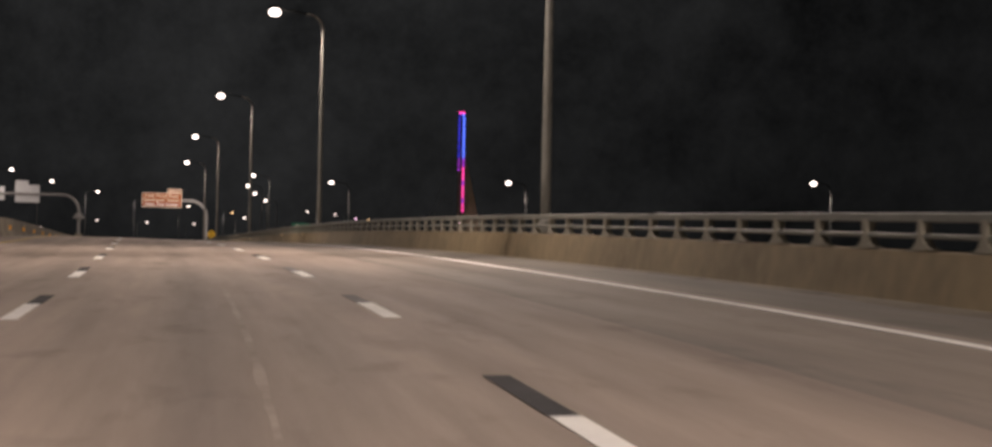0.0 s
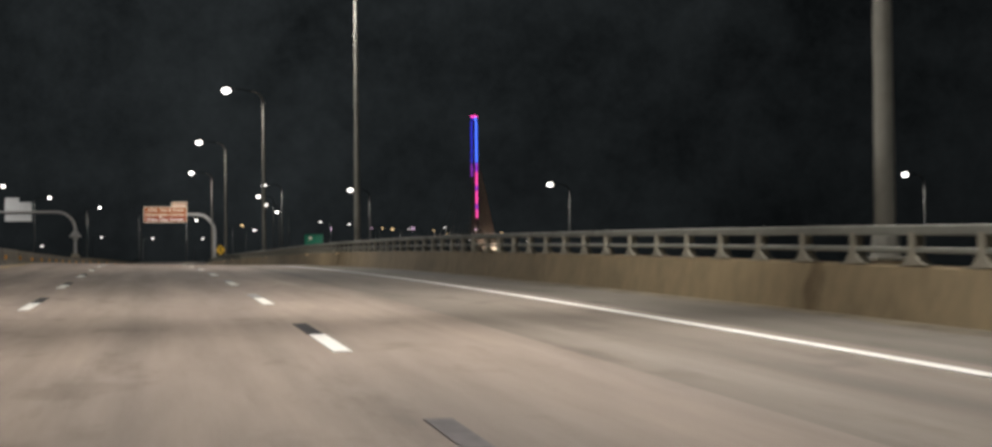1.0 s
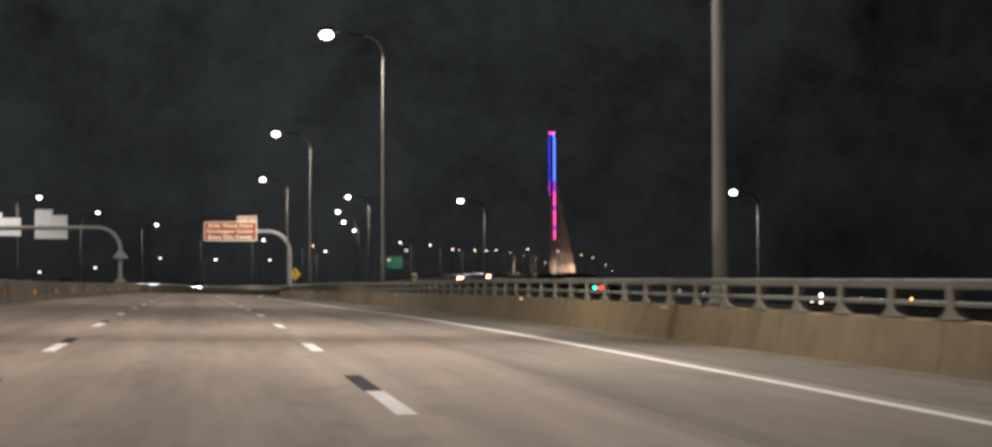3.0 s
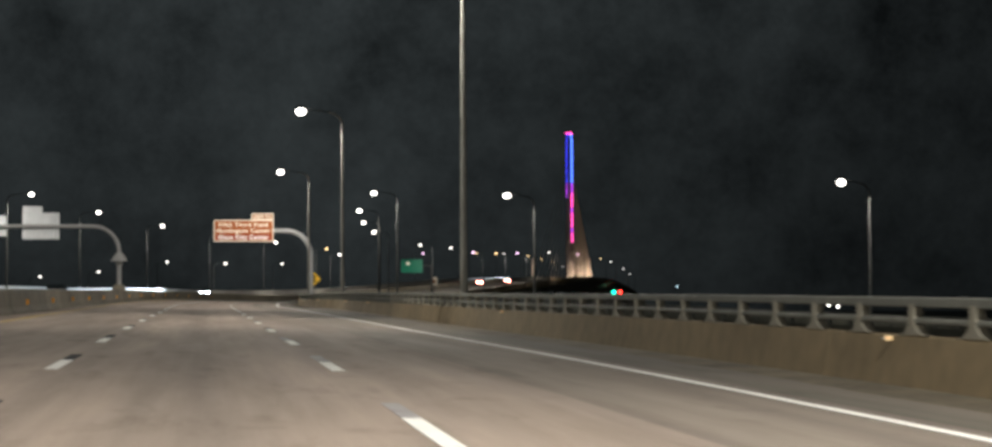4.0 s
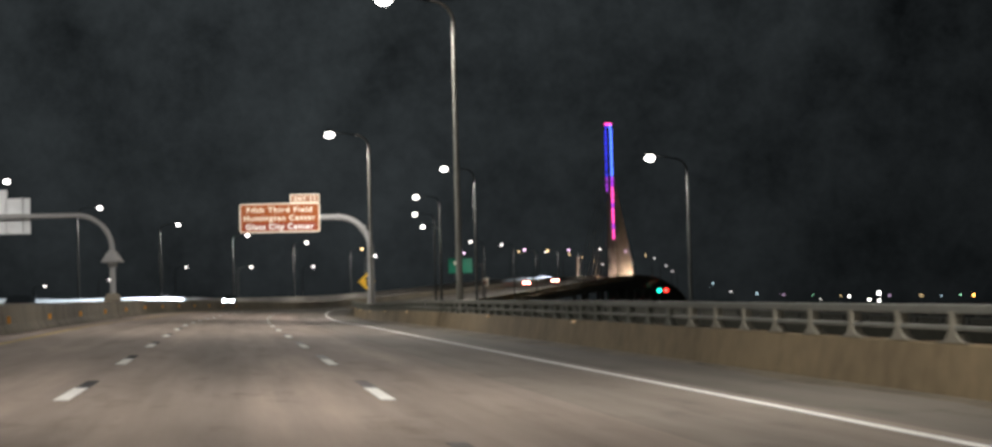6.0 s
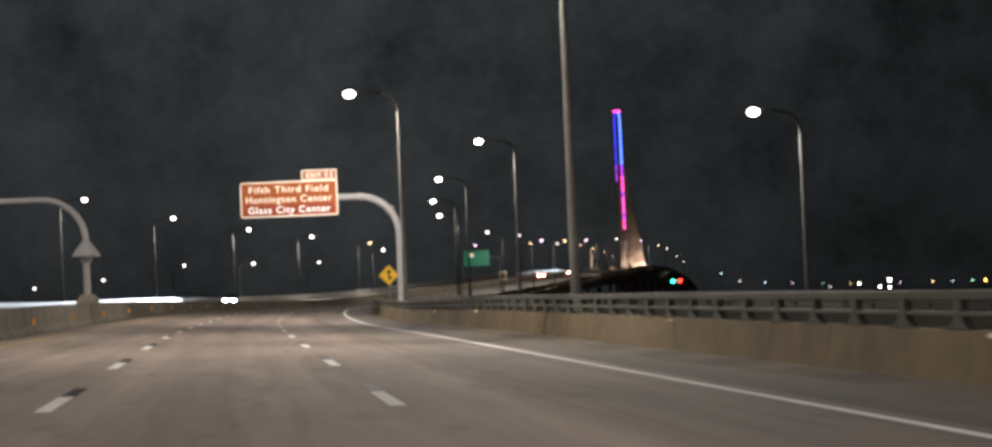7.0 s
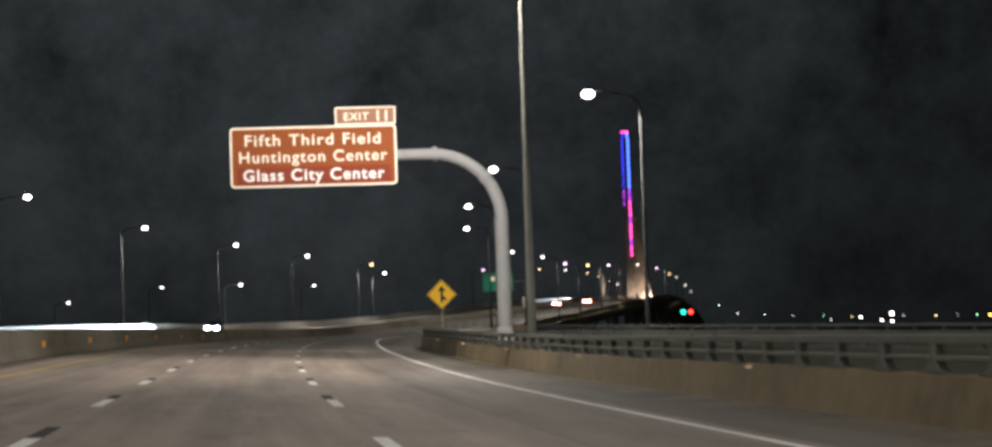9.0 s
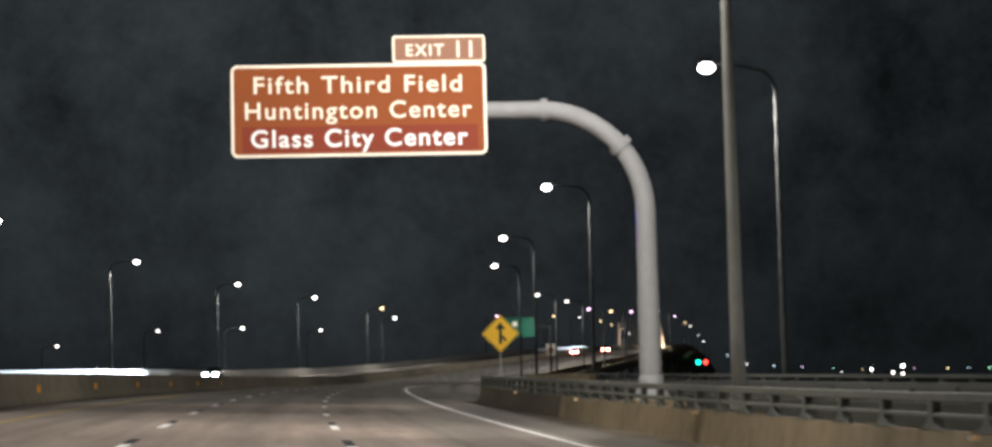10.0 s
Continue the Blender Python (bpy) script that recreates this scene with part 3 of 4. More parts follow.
sweep("top_rail", 1, 299, [(-0.4, 0.93), (-0.2, 0.93), (-0.2, 1.04), (-0.4, 1.04)], M_DULL, ramp_wall, where=on_ramp)
sweep("middle_rail", 1, 299, [(-0.4, 0.74), (-0.26, 0.74), (-0.26, 0.80), (-0.4, 0.80)], M_DULL, ramp_wall, where=on_ramp)


def ramp_gap(q):
    """How far the ramp's near edge lies from the middle of the highway."""
    p = on_ramp(q, -9.1)
    return float(np.hypot(_x - p.x, _y - p.y).min())


near_end = next(q for q in range(1, 299) if ramp_gap(q) < WALL_FOOT + 2.0)
near_wall = empty("ramp_near_wall")
tagged(near_wall, "dark concrete parapet on the inner side of the ramp", "barrier", kind="structure")
sweep("wall_body", 1, near_end, [(-9.0, -0.9), (-9.0, 0), (-9.08, 0.6), (-9.38, 0.6), (-9.4, -0.9)], M_SHADED, near_wall, where=on_ramp)
sweep("top_rail", 1, near_end, [(-9.2, 0.93), (-9.0, 0.93), (-9.0, 1.04), (-9.2, 1.04)], M_DULL, near_wall, where=on_ramp)
sweep("middle_rail", 1, near_end, [(-9.14, 0.74), (-9.0, 0.74), (-9.0, 0.80), (-9.14, 0.80)], M_DULL, near_wall, where=on_ramp)
dull_post = post0.data.copy()
dull_post.materials[0] = M_DULL
for q in np.arange(6, near_end - 1, POST):
    ob = post0.copy()
    scene.collection.objects.link(ob)
    ob.parent = near_wall
    ob.data = dull_post
    ob.matrix_basis = pose(*on_ramp(q, -9.2, 0.6), 0, 0, ramp_heading(q))

for k in range(150):
    ob = post0.copy()
    scene.collection.objects.link(ob)
    ob.parent = ramp_wall
    ob.data = dull_post
    q = 6 + k * 1.95
    ob.matrix_basis = pose(*on_ramp(q, -0.3, 0.6), 0, 0, ramp_heading(q))


def girder_line(s, lat=0.0, up=0.0):
    """lat from -42.9 at the far edge to 0 at the outer barrier."""
    return on_road(s, -26.0 + (lat + 42.9) / 42.9 * (outer_edge(s) + 26.0), up)


girder = sweep("bridge_girder", 470, 1392, [(-42.9, -0.9), (-1.1, -0.9), (-5.4, -3.2), (-38.4, -3.2)], M_GIRDER, fine=6, where=girder_line)
tagged(girder, "dark deep concrete girder under the bridge deck", "bridge", kind="structure")


def pier(p, turn, wide, label):
    """A concrete column with a cap beam, from the ground up to the deck's underside at p."""
    root = empty("bridge_pier", pose(p.x, p.y, -9.0, 0, 0, turn))
    top = p.z + 9.0
    bm = bmesh.new()
    for x in (-wide * 0.28, wide * 0.28):
        tube(bm, [(x, 0, 0), (x, 0, top - 1.2)], [0.8, 0.8], 14)
    part("column", bm, M_GIRDER, root)
    bm = bmesh.new()
    box(bm, 0, 0, top - 0.7, wide * 0.9, 1.7, 1.4, 0.08)
    part("cap_beam", bm, M_GIRDER, root)
    return tagged(root, label, "bridge pier", kind="structure")


for s in range(-20, 470, 61):
    pier(on_road(s, -10.0, -2.2), heading(s), 34.0, "concrete pier holding up the highway deck")
for s in range(540, 1380, 60):
    pier(on_road(s, -9.0, -3.2), heading(s), 30.0, "concrete pier holding up the bridge girder")
for q in range(20, 220, 50):
    pier(on_ramp(q, -4.4, -0.9), ramp_heading(q), 7.5, "concrete pier holding up the ramp deck")
main_beam = sweep("highway_girder", -38, 470, [(-25.5, -0.9), (8.0, -0.9), (6.5, -2.2), (-24.0, -2.2)], M_GIRDER, fine=4)
tagged(main_beam, "concrete girder under the highway deck", "bridge", kind="structure")

# ------------------------------------------------------------------ street lamps
def lamp_lights(root, reach, z, watts, plain=False):
    """The luminaire's light: a broad glow, and for the road lamps two throws along the lane."""
    li = bpy.data.lights.new("lamp_glow", "SPOT")
    li.energy, li.color, li.shadow_soft_size = watts * (1.0 if plain else 0.35), LAMP_COLOUR, 0.25
    li.spot_size, li.spot_blend = radians(172), 0.25
    ob = new("lamp_glow", li)
    ob.parent = root
    ob.matrix_basis = pose(reach, 0, z - 0.12)
    if plain:
        return
    for tilt in (-58, 58):
        li = bpy.data.lights.new("lamp_beam", "SPOT")
        li.energy, li.color, li.shadow_soft_size = watts, LAMP_COLOUR, 0.18
        li.spot_size, li.spot_blend = radians(128), 1.0
        ob = new("lamp_beam", li)
        ob.parent = root
        ob.matrix_basis = pose(reach, 0, z, tilt, 25, 0)


def street_lamp(name, m, label, height=12.15, reach=-2.7, base=0.6, lens=M_LENS, watts=0.0, group="highway street lamps", plain=False, bulb=0.9):
    """A tapered pole with a curved top, a thin arm over the road and a cobra head; local z is the road level, x to the right."""
    root = empty(name, m)
    bm = bmesh.new()
    sx = -1 if reach < 0 else 1
    pts, rad = [], []
    for k in range(9):
        t = k / 8
        pts.append((0, 0, base + (height - 0.9 - base) * t))
        rad.append(0.135 - 0.06 * t)
    for k in range(1, 8):
        a = math.pi / 2 * k / 7
        pts.append((sx * 0.9 * (1 - math.cos(a)), 0, height - 0.9 + 0.9 * math.sin(a)))
        rad.append(0.075 - 0.002 * k)
    tube(bm, pts, rad, 10)
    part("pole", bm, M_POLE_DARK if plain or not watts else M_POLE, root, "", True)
    bm = bmesh.new()
    end = reach + sx * -0.35
    tube(bm, [(sx * 0.9, 0, height), (sx * 0.9 + (end - sx * 0.9) * 0.5, 0, height + 0.13), (end, 0, height + 0.18)], [0.05, 0.042, 0.036], 8)
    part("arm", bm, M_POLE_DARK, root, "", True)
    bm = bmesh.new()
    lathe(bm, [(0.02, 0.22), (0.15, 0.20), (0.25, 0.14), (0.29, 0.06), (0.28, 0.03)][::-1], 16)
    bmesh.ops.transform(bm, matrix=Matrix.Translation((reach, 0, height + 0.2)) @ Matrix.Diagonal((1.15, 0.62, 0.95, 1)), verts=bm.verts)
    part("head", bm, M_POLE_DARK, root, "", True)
    bm = bmesh.new()
    lathe(bm, [(0.05, -0.40), (0.17, -0.375), (0.27, -0.315), (0.33, -0.235), (0.35, -0.17), (0.33, -0.09), (0.27, -0.01), (0.19, 0.05)], 20)
    bmesh.ops.transform(bm, matrix=Matrix.Translation((reach, 0, height + 0.165)) @ Matrix.Diagonal((1.06 * bulb, 0.9 * bulb, bulb, 1)), verts=bm.verts)
    part("lens", bm, lens, root, "glowing white lamp lens", True)
    bm = bmesh.new()
    box(bm, 0, 0, base + 0.02, 0.42, 0.42, 0.05, 0.01)
    lathe(bm, [(0.2, base + 0.04), (0.17, base + 0.3), (0.14, base + 0.34)], 10)
    part("base_plate", bm, M_POLE, root)
    if watts:
        lamp_lights(root, reach, height - 0.48, watts, plain)
    return tagged(root, label, "street lamp", group=group)


RIGHT_LAMPS = [-12.0, 49.0, 109.8, 170.6, 231.6, 292.9]
for s in RIGHT_LAMPS:
    street_lamp("street_lamp", road_pose(s, POLE_LAT + (0.17 if s == 49.0 else 0), 0), "lit grey street lamp on the outer side of the parapet", height=12.75,
                watts=LAMP_WATTS * (3.4 if s < 0 else 1.8 if s < 60 else 1.25 if s < 120 else 0.8))
    b = sweep("pole_plinth", s - 0.45, s + 0.45, [(WALL_FOOT + 0.445, -0.95), (WALL_FOOT + 0.445, 0.58), (WALL_FOOT + 1.2, 0.58), (WALL_FOOT + 1.2, -0.95)], M_WALL, parapet, fine=0.9)


def lamp_by_head(x, y, z, turn, height, reach, label, **more):
    """A lamp whose head hangs at (x, y, z); its pole stands reach metres off across the heading turn."""
    a = radians(turn)
    return street_lamp("street_lamp", pose(x - reach * math.cos(a), y - reach * math.sin(a), z - height, 0, 0, turn), label, height=height, reach=reach, **more)


for x, y, z, turn in ((87.5, 159.5, 10.0, 34), (58.9, 198.3, 11.2, 32), (32.8, 239.5, 12.4, 28), (13.2, 281.4, 13.8, 18)):
    lamp_by_head(x, y, z, turn, 10.3, -2.7, "lit grey street lamp on the ramp parapet", watts=LAMP_WATTS * 0.35, group="ramp street lamps", base=0.0, plain=True)
for x, y, z, turn in ((2.6, 331.7, 16.9, 4), (2.0, 382.0, 17.3, -2), (3.8, 433.5, 17.8, -4), (6.8, 478.1, 17.9, -7)):
    lamp_by_head(x, y, z, turn, 12.8, -2.7, "lit grey street lamp on the outer barrier", watts=LAMP_WATTS * (0.8 if y < 340 else 0.4), base=0.0, plain=True)
for s, h in ((556, 12.4), (604, 12.0), (638, 10.8), (674, 10.3), (710, 10.1), (776, 10.0), (902, 10.0), (1058, 10.3), (1136, 10.9), (1228, 10.9), (1276, 10.4)):
    p = at_edge(s, 0.2, 0)
    street_lamp("street_lamp", pose(*p, 0, 0, heading(s)), "distant lit street lamp on the bridge", height=h, plain=True, base=0.0, bulb=0.8,
                lens=(M_LENS_FAR, M_LENS_WARM, M_LENS_FAR, M_LENS_PINK)[int(s) // 2 % 4], watts=LAMP_WATTS * 0.8 if s < 950 else 0)
for s in (-14, 46, 106, 166, 226, 286):
    street_lamp("street_lamp", road_pose(s, FAR_POLE, 0), "lit grey street lamp beyond the opposite carriageway", height=12.8, reach=2.9, watts=LAMP_WATTS, base=0.0, plain=True, group="opposite street lamps")
for x, y, z, turn in ((-38.4, 347.0, 17.6, -1), (-37.9, 416.5, 18.7, -3), (-32.6, 476.0, 19.0, -6), (-24.2, 533.9, 19.3, -10), (-13.9, 583.8, 19.4, -12), (-1.4, 636.6, 19.4, -14), (2.6, 683.0, 19.0, -15)):
    lamp_by_head(x, y, z, turn, 13.2, 2.9, "lit grey street lamp beyond the opposite carriageway", watts=LAMP_WATTS, base=0.0, plain=True,
                 lens=M_LENS_WARM if y == 636.6 else M_LENS, group="opposite street lamps")
for s, h in ((756, 10.1), (856, 10.4), (930, 10.8), (1024, 11.2), (1088, 11.0), (1152, 11.1), (1198, 11.1)):
    street_lamp("street_lamp", road_pose(s, FAR_POLE, 0), "distant lit street lamp on the bridge", height=h, reach=2.9, base=0.0, group="opposite street lamps",
                lens=(M_LENS_WARM, M_LENS_FAR, M_LENS_PINK, M_LENS_FAR)[int(s) // 2 % 4], bulb=0.8)
for x, y, z in ((-71.9, 600, 12.0), (-57.5, 598.5, 13.1), (-43.1, 628.7, 16.2), (-24.2, 547.9, 14.0), (-13.1, 626.8, 15.6)):
    street_lamp("street_lamp", pose(x - 2.6, y, z - 21.0, 0, 0, -8), "lit street lamp on the lower road beyond", height=20.6, reach=2.6, base=0.0, group="lower street lamps", lens=M_LENS_FAR, bulb=0.8)


# ------------------------------------------------------------------ signs
def rounded(bm, w, h, r, y0, y1, cx=0.0, cz=0.0):
    pts = []
    for sx, sz, a0 in ((1, 1, 0), (-1, 1, 90), (-1, -1, 180), (1, -1, 270)):
        for k in range(6):
            a = radians(a0 + 18 * k)
            pts.append((cx + sx * (w / 2 - r) + r * math.cos(a), cz + sz * (h / 2 - r) + r * math.sin(a)))
    a = [bm.verts.new((x, y0, z)) for x, z in pts]
    b = [bm.verts.new((x, y1, z)) for x, z in pts]
    bm.faces.new(a)
    bm.faces.new(b[::-1])
    for k in range(len(pts)):
        bm.faces.new((a[k], b[k], b[(k + 1) % len(pts)], a[(k + 1) % len(pts)]))


def frame_ring(bm, w, h, r, t, y0, y1, cx=0.0, cz=0.0):
    """A rounded border of width t."""
    loops = []
    for d, y in ((0, y0), (t, y0), (t, y1), (0, y1)):
        pts = []
        rr = max(r - d, 0.01)
        for sx, sz, a0 in ((1, 1, 0), (-1, 1, 90), (-1, -1, 180), (1, -1, 270)):
            for k in range(6):
                a = radians(a0 + 18 * k)
                pts.append(bm.verts.new((cx + sx * (w / 2 - d - rr) + rr * math.cos(a), y, cz + sz * (h / 2 - d - rr) + rr * math.sin(a))))
        loops.append(pts)
    n = len(loops[0])
    for i in range(4):
        a, b = loops[i], loops[(i + 1) % 4]
        for k in range(n):
            bm.faces.new((a[k], a[(k + 1) % n], b[(k + 1) % n], b[k]))


def legend(text, parent, x, z, y, width, height, bold=0.012, mat=M_LETTER):
    """A line of raised letters, centred at (x, z), fitted to a width and a cap height."""
    cu = bpy.data.curves.new("legend", "FONT")
    cu.body, cu.size, cu.extrude, cu.offset = text, 1.0, 0.004, bold
    cu.space_character = 1.16
    tmp = bpy.data.objects.new("legend", cu)
    me = bpy.data.meshes.new_from_object(tmp)
    bpy.data.objects.remove(tmp)
    co = np.empty(len(me.vertices) * 3)
    me.vertices.foreach_get("co", co)
    co = co.reshape(-1, 3)
    lo, hi = co.min(0), co.max(0)
    cap = 0.70
    out = np.empty_like(co)
    out[:, 0] = (co[:, 0] - (lo[0] + hi[0]) / 2) * width / (hi[0] - lo[0])
    out[:, 1] = -co[:, 2]
    out[:, 2] = (co[:, 1] - cap / 2) * height / cap
    faces = [tuple(p.vertices) for p in me.polygons]
    bpy.data.meshes.remove(me)
    # join connected faces, then pieces that stand over one another (dots), into letters
    boss = list(range(len(out)))

    def top_of(i):
        while boss[i] != i:
            boss[i] = boss[boss[i]]
            i = boss[i]
        return i

    for f in faces:
        for i in f[1:]:
            boss[top_of(i)] = top_of(f[0])
    spans = {}
    for i in range(len(out)):
        r = top_of(i)
        x0, x1 = spans.get(r, (9e9, -9e9))
        spans[r] = (min(x0, out[i, 0]), max(x1, out[i, 0]))
    letters = []
    for r, (x0, x1) in sorted(spans.items(), key=lambda e: e[1]):
        if letters and x0 < letters[-1][1] - 0.3 * (x1 - x0):
            letters[-1] = (letters[-1][0] + [r], max(x1, letters[-1][1]))
        else:
            letters.append(([r], x1))
    for roots, _ in letters:
        keep = {}
        own = [f for f in faces if top_of(f[0]) in roots]
        for f in own:
            for i in f:
                keep.setdefault(i, len(keep))
        ob = link("letter", [out[i] for i in keep], [tuple(keep[i] for i in f) for f in own], mat, parent)
        ob.matrix_basis = pose(x, y, z)


def curved_mast(root, base, arm_z, radius, reach, side, r0, r1, mat):
    """Post that bends over into a horizontal arm."""
    bm = bmesh.new()
    pts, rad = [], []
    for k in range(7):
        t = k / 6
        pts.append((0, 0, base + (arm_z - radius - base) * t))
        rad.append(r0 + (r1 - r0) * 0.4 * t)
    for k in range(1, 13):
        a = math.pi / 2 * k / 12
        pts.append((side * radius * (1 - math.cos(a)), 0, arm_z - radius + radius * math.sin(a)))
        rad.append(r0 + (r1 - r0) * (0.4 + 0.3 * k / 12))
    for k in range(1, 6):
        t = k / 5
        pts.append((side * (radius + (reach - radius) * t), 0, arm_z))
        rad.append(r0 + (r1 - r0) * (0.7 + 0.3 * t))
    tube(bm, pts, rad, 18)
    return part("mast", bm, mat, root, "", True)


# brown guide sign on its curved mast; local origin on the road surface at the mast's foot
SIGN_S, SIGN_LAT = 303.6, 9.25
sign = empty("guide_sign", road_pose(SIGN_S, SIGN_LAT, 0, -2.0))
tagged(sign, "brown guide sign with white letters on a curved grey mast", "road sign")
SIGN_X, SIGN_Z = -6.69, 7.51
ARM_Z = 7.50
curved_mast(sign, 0.62, ARM_Z, 2.45, 9.3, -1, 0.27, 0.19, M_ARM)
bm = bmesh.new()
rounded(bm, 5.93, 2.16, 0.16, -0.40, -0.36, SIGN_X, SIGN_Z)
panel = part("panel", bm, M_BROWN, sign, "brown retroreflective panel")
bm = bmesh.new()
frame_ring(bm, 5.93, 2.16, 0.16, 0.07, -0.408, -0.3995, SIGN_X, SIGN_Z)
part("border", bm, M_LETTER, panel, "white border")
TAB_X, TAB_Z = SIGN_X + 5.93 / 2 - 1.09, SIGN_Z + 1.08 + 0.33
bm = bmesh.new()
rounded(bm, 2.16, 0.64, 0.07, -0.40, -0.36, TAB_X, TAB_Z)
tab = part("exit_tab", bm, M_FADED, sign, "faded pale brown exit number tab")
bm = bmesh.new()
frame_ring(bm, 2.16, 0.64, 0.07, 0.05, -0.408, -0.3995, TAB_X, TAB_Z)
part("border", bm, M_LETTER, tab, "white border")
legend("EXIT", tab, TAB_X - 0.32, TAB_Z - 0.02, -0.406, 0.88, 0.27)
legend("11", tab, TAB_X + 0.60, TAB_Z, -0.406, 0.36, 0.38)
legend("Fifth Third Field", panel, SIGN_X - 0.02, SIGN_Z + 0.61, -0.406, 4.83, 0.39)
legend("Huntington Center", panel, SIGN_X - 0.01, SIGN_Z + 0.01, -0.406, 5.26, 0.39)
bm = bmesh.new()
box(bm, SIGN_X + 0.02, -0.4025, SIGN_Z - 0.665, 5.46, 0.006, 0.60, 0.001)
part("overlay_panel", bm, M_REDBROWN, panel, "newer, redder brown sheet over the lowest line")
legend("Glass City Center", panel, SIGN_X, SIGN_Z - 0.64, -0.411, 5.02, 0.40, 0.019, M_BRIGHT)
for x in (-9.0, -7.4, -5.8, -4.3):
    bm = bmesh.new()
    box(bm, x, -0.31, SIGN_Z, 0.09, 0.10, 2.05, 0.01)
    box(bm, x, -0.10, ARM_Z, 0.12, 0.36, 0.5, 0.02)
    part("hanger_bracket", bm, M_ALU, sign)
for x, a in ((-2.35, 0.21), (-0.35, 0.24)):
    bm = bmesh.new()
    if x < -1:
        tube(bm, [(x - 0.08, 0, ARM_Z), (x + 0.08, 0, ARM_Z)], [0.27, 0.27], 16)
    else:
        tube(bm, [(-0.62, 0, ARM_Z - 0.80), (-0.50, 0, ARM_Z - 0.94)], [0.29, 0.29], 16)
    part("flange", bm, M_ARM, sign)
bm = bmesh.new()
box(bm, 0, 0, 0.64, 0.8, 0.8, 0.06, 0.01)
part("base_plate", bm, M_POLE, sign)
bm = bmesh.new()
lathe(bm, [(0.44, 0.67), (0.42, 0.74), (0.34, 0.90), (0.29, 1.05), (0.272, 1.2)], 20)
part("foot", bm, M_ARM, sign, "flared foot of the mast", True)
sweep("mast_plinth", SIGN_S - 0.75, SIGN_S + 0.75, [(WALL_FOOT + 0.445, -0.95), (WALL_FOOT + 0.445, 0.62), (WALL_FOOT + 1.9, 0.62), (WALL_FOOT + 1.9, -0.95)], M_WALL, parapet, fine=1.5)

# gantry over the opposite carriageway, seen from behind
G_S = 300.5
gantry = empty("sign_gantry", road_pose(G_S, MEDIAN_MID, 0))
tagged(gantry, "curved grey mast with sign panels seen from behind", "road sign")
curved_mast(gantry, 1.2, 7.3, 2.5, 17.5, -1, 0.205, 0.175, M_ARM)
bm = bmesh.new()
lathe(bm, [(0.84, 3.86), (0.82, 3.94), (0.5, 4.42), (0.26, 4.72), (0.23, 4.76)], 20)
lathe(bm, [(0.3, 3.5), (0.33, 3.66), (0.33, 3.87)], 20)
part("collar", bm, M_ARM, gantry, "conical skirt round the mast", True)
for x0, w, h, tx, tw in ((-7.6, 3.55, 2.6, -8.4, 1.9), (-13.0, 4.2, 2.0, -13.9, 2.0)):
    bm = bmesh.new()
    box(bm, x0, 0.42, 7.35, w, 0.04, h, 0.01)
    back = part("panel_back", bm, M_ALU, gantry, "bare aluminium back of a sign panel")
    bm = bmesh.new()
    box(bm, tx, 0.42, 7.35 + h / 2 + 0.32, tw, 0.04, 0.62, 0.01)
    part("tab_back", bm, M_ALU, back)
    for k in range(3):
        bm = bmesh.new()
        box(bm, x0 - w / 2 + w * (k + 0.5) / 3, 0.33, 7.4, 0.08, 0.12, h, 0.01)
        part("stiffener", bm, M_ALU, back)
bm = bmesh.new()
box(bm, 0, 0, 0.5, 1.2, 1.6, 1.45, 0.06)
ring_lo = [bm.verts.new((x, y, 1.22)) for x, y in ((-0.58, -0.78), (0.58, -0.78), (0.58, 0.78), (-0.58, 0.78))]
ring_hi = [bm.verts.new((x, y, 1.62)) for x, y in ((-0.36, -0.4), (0.36, -0.4), (0.36, 0.4), (-0.36, 0.4))]
for k in range(4):
    bm.faces.new((ring_lo[k], ring_lo[(k + 1) % 4], ring_hi[(k + 1) % 4], ring_hi[k]))
bm.faces.new(ring_hi)
part("pedestal", bm, M_MEDIAN, gantry, "concrete pedestal in the median")

# merge warning sign at the end of the parapet
mrg = empty("merge_sign", road_pose(347.0, 9.6, 0, -1.0))
tagged(mrg, "yellow diamond merge sign with a black arrow", "warning sign")
MZ = 2.92
bm = bmesh.new()
rounded(bm, 1.22, 1.22, 0.08, -0.05, -0.03)
bmesh.ops.rotate(bm, verts=bm.verts, cent=(0, 0, 0), matrix=Matrix.Rotation(radians(45), 3, "Y"))
bmesh.ops.translate(bm, verts=bm.verts, vec=(0, 0, MZ))
plate = part("plate", bm, M_AMBER, mrg, "yellow retroreflective diamond plate")
bm = bmesh.new()
frame_ring(bm, 1.16, 1.16, 0.06, 0.025, -0.055, -0.0495)
bmesh.ops.rotate(bm, verts=bm.verts, cent=(0, 0, 0), matrix=Matrix.Rotation(radians(45), 3, "Y"))
bmesh.ops.translate(bm, verts=bm.verts, vec=(0, 0, MZ))
part("border", bm, M_DARK, plate)


def flat(bm, pts, y0, y1):
    a = [bm.verts.new((x, y0, z)) for x, z in pts]
    b = [bm.verts.new((x, y1, z)) for x, z in pts]
    bm.faces.new(a)
    bm.faces.new(b[::-1])
    for k in range(len(pts)):
        bm.faces.new((a[k], b[k], b[(k + 1) % len(pts)], a[(k + 1) % len(pts)]))


bm = bmesh.new()
flat(bm, [(-0.065, MZ - 0.46), (0.065, MZ - 0.46), (0.065, MZ + 0.2), (0.23, MZ + 0.2), (0.0, MZ + 0.52), (-0.23, MZ + 0.2), (-0.065, MZ + 0.2)], -0.056, -0.0495)
part("arrow", bm, M_DARK, plate, "black upward arrow")
bm = bmesh.new()
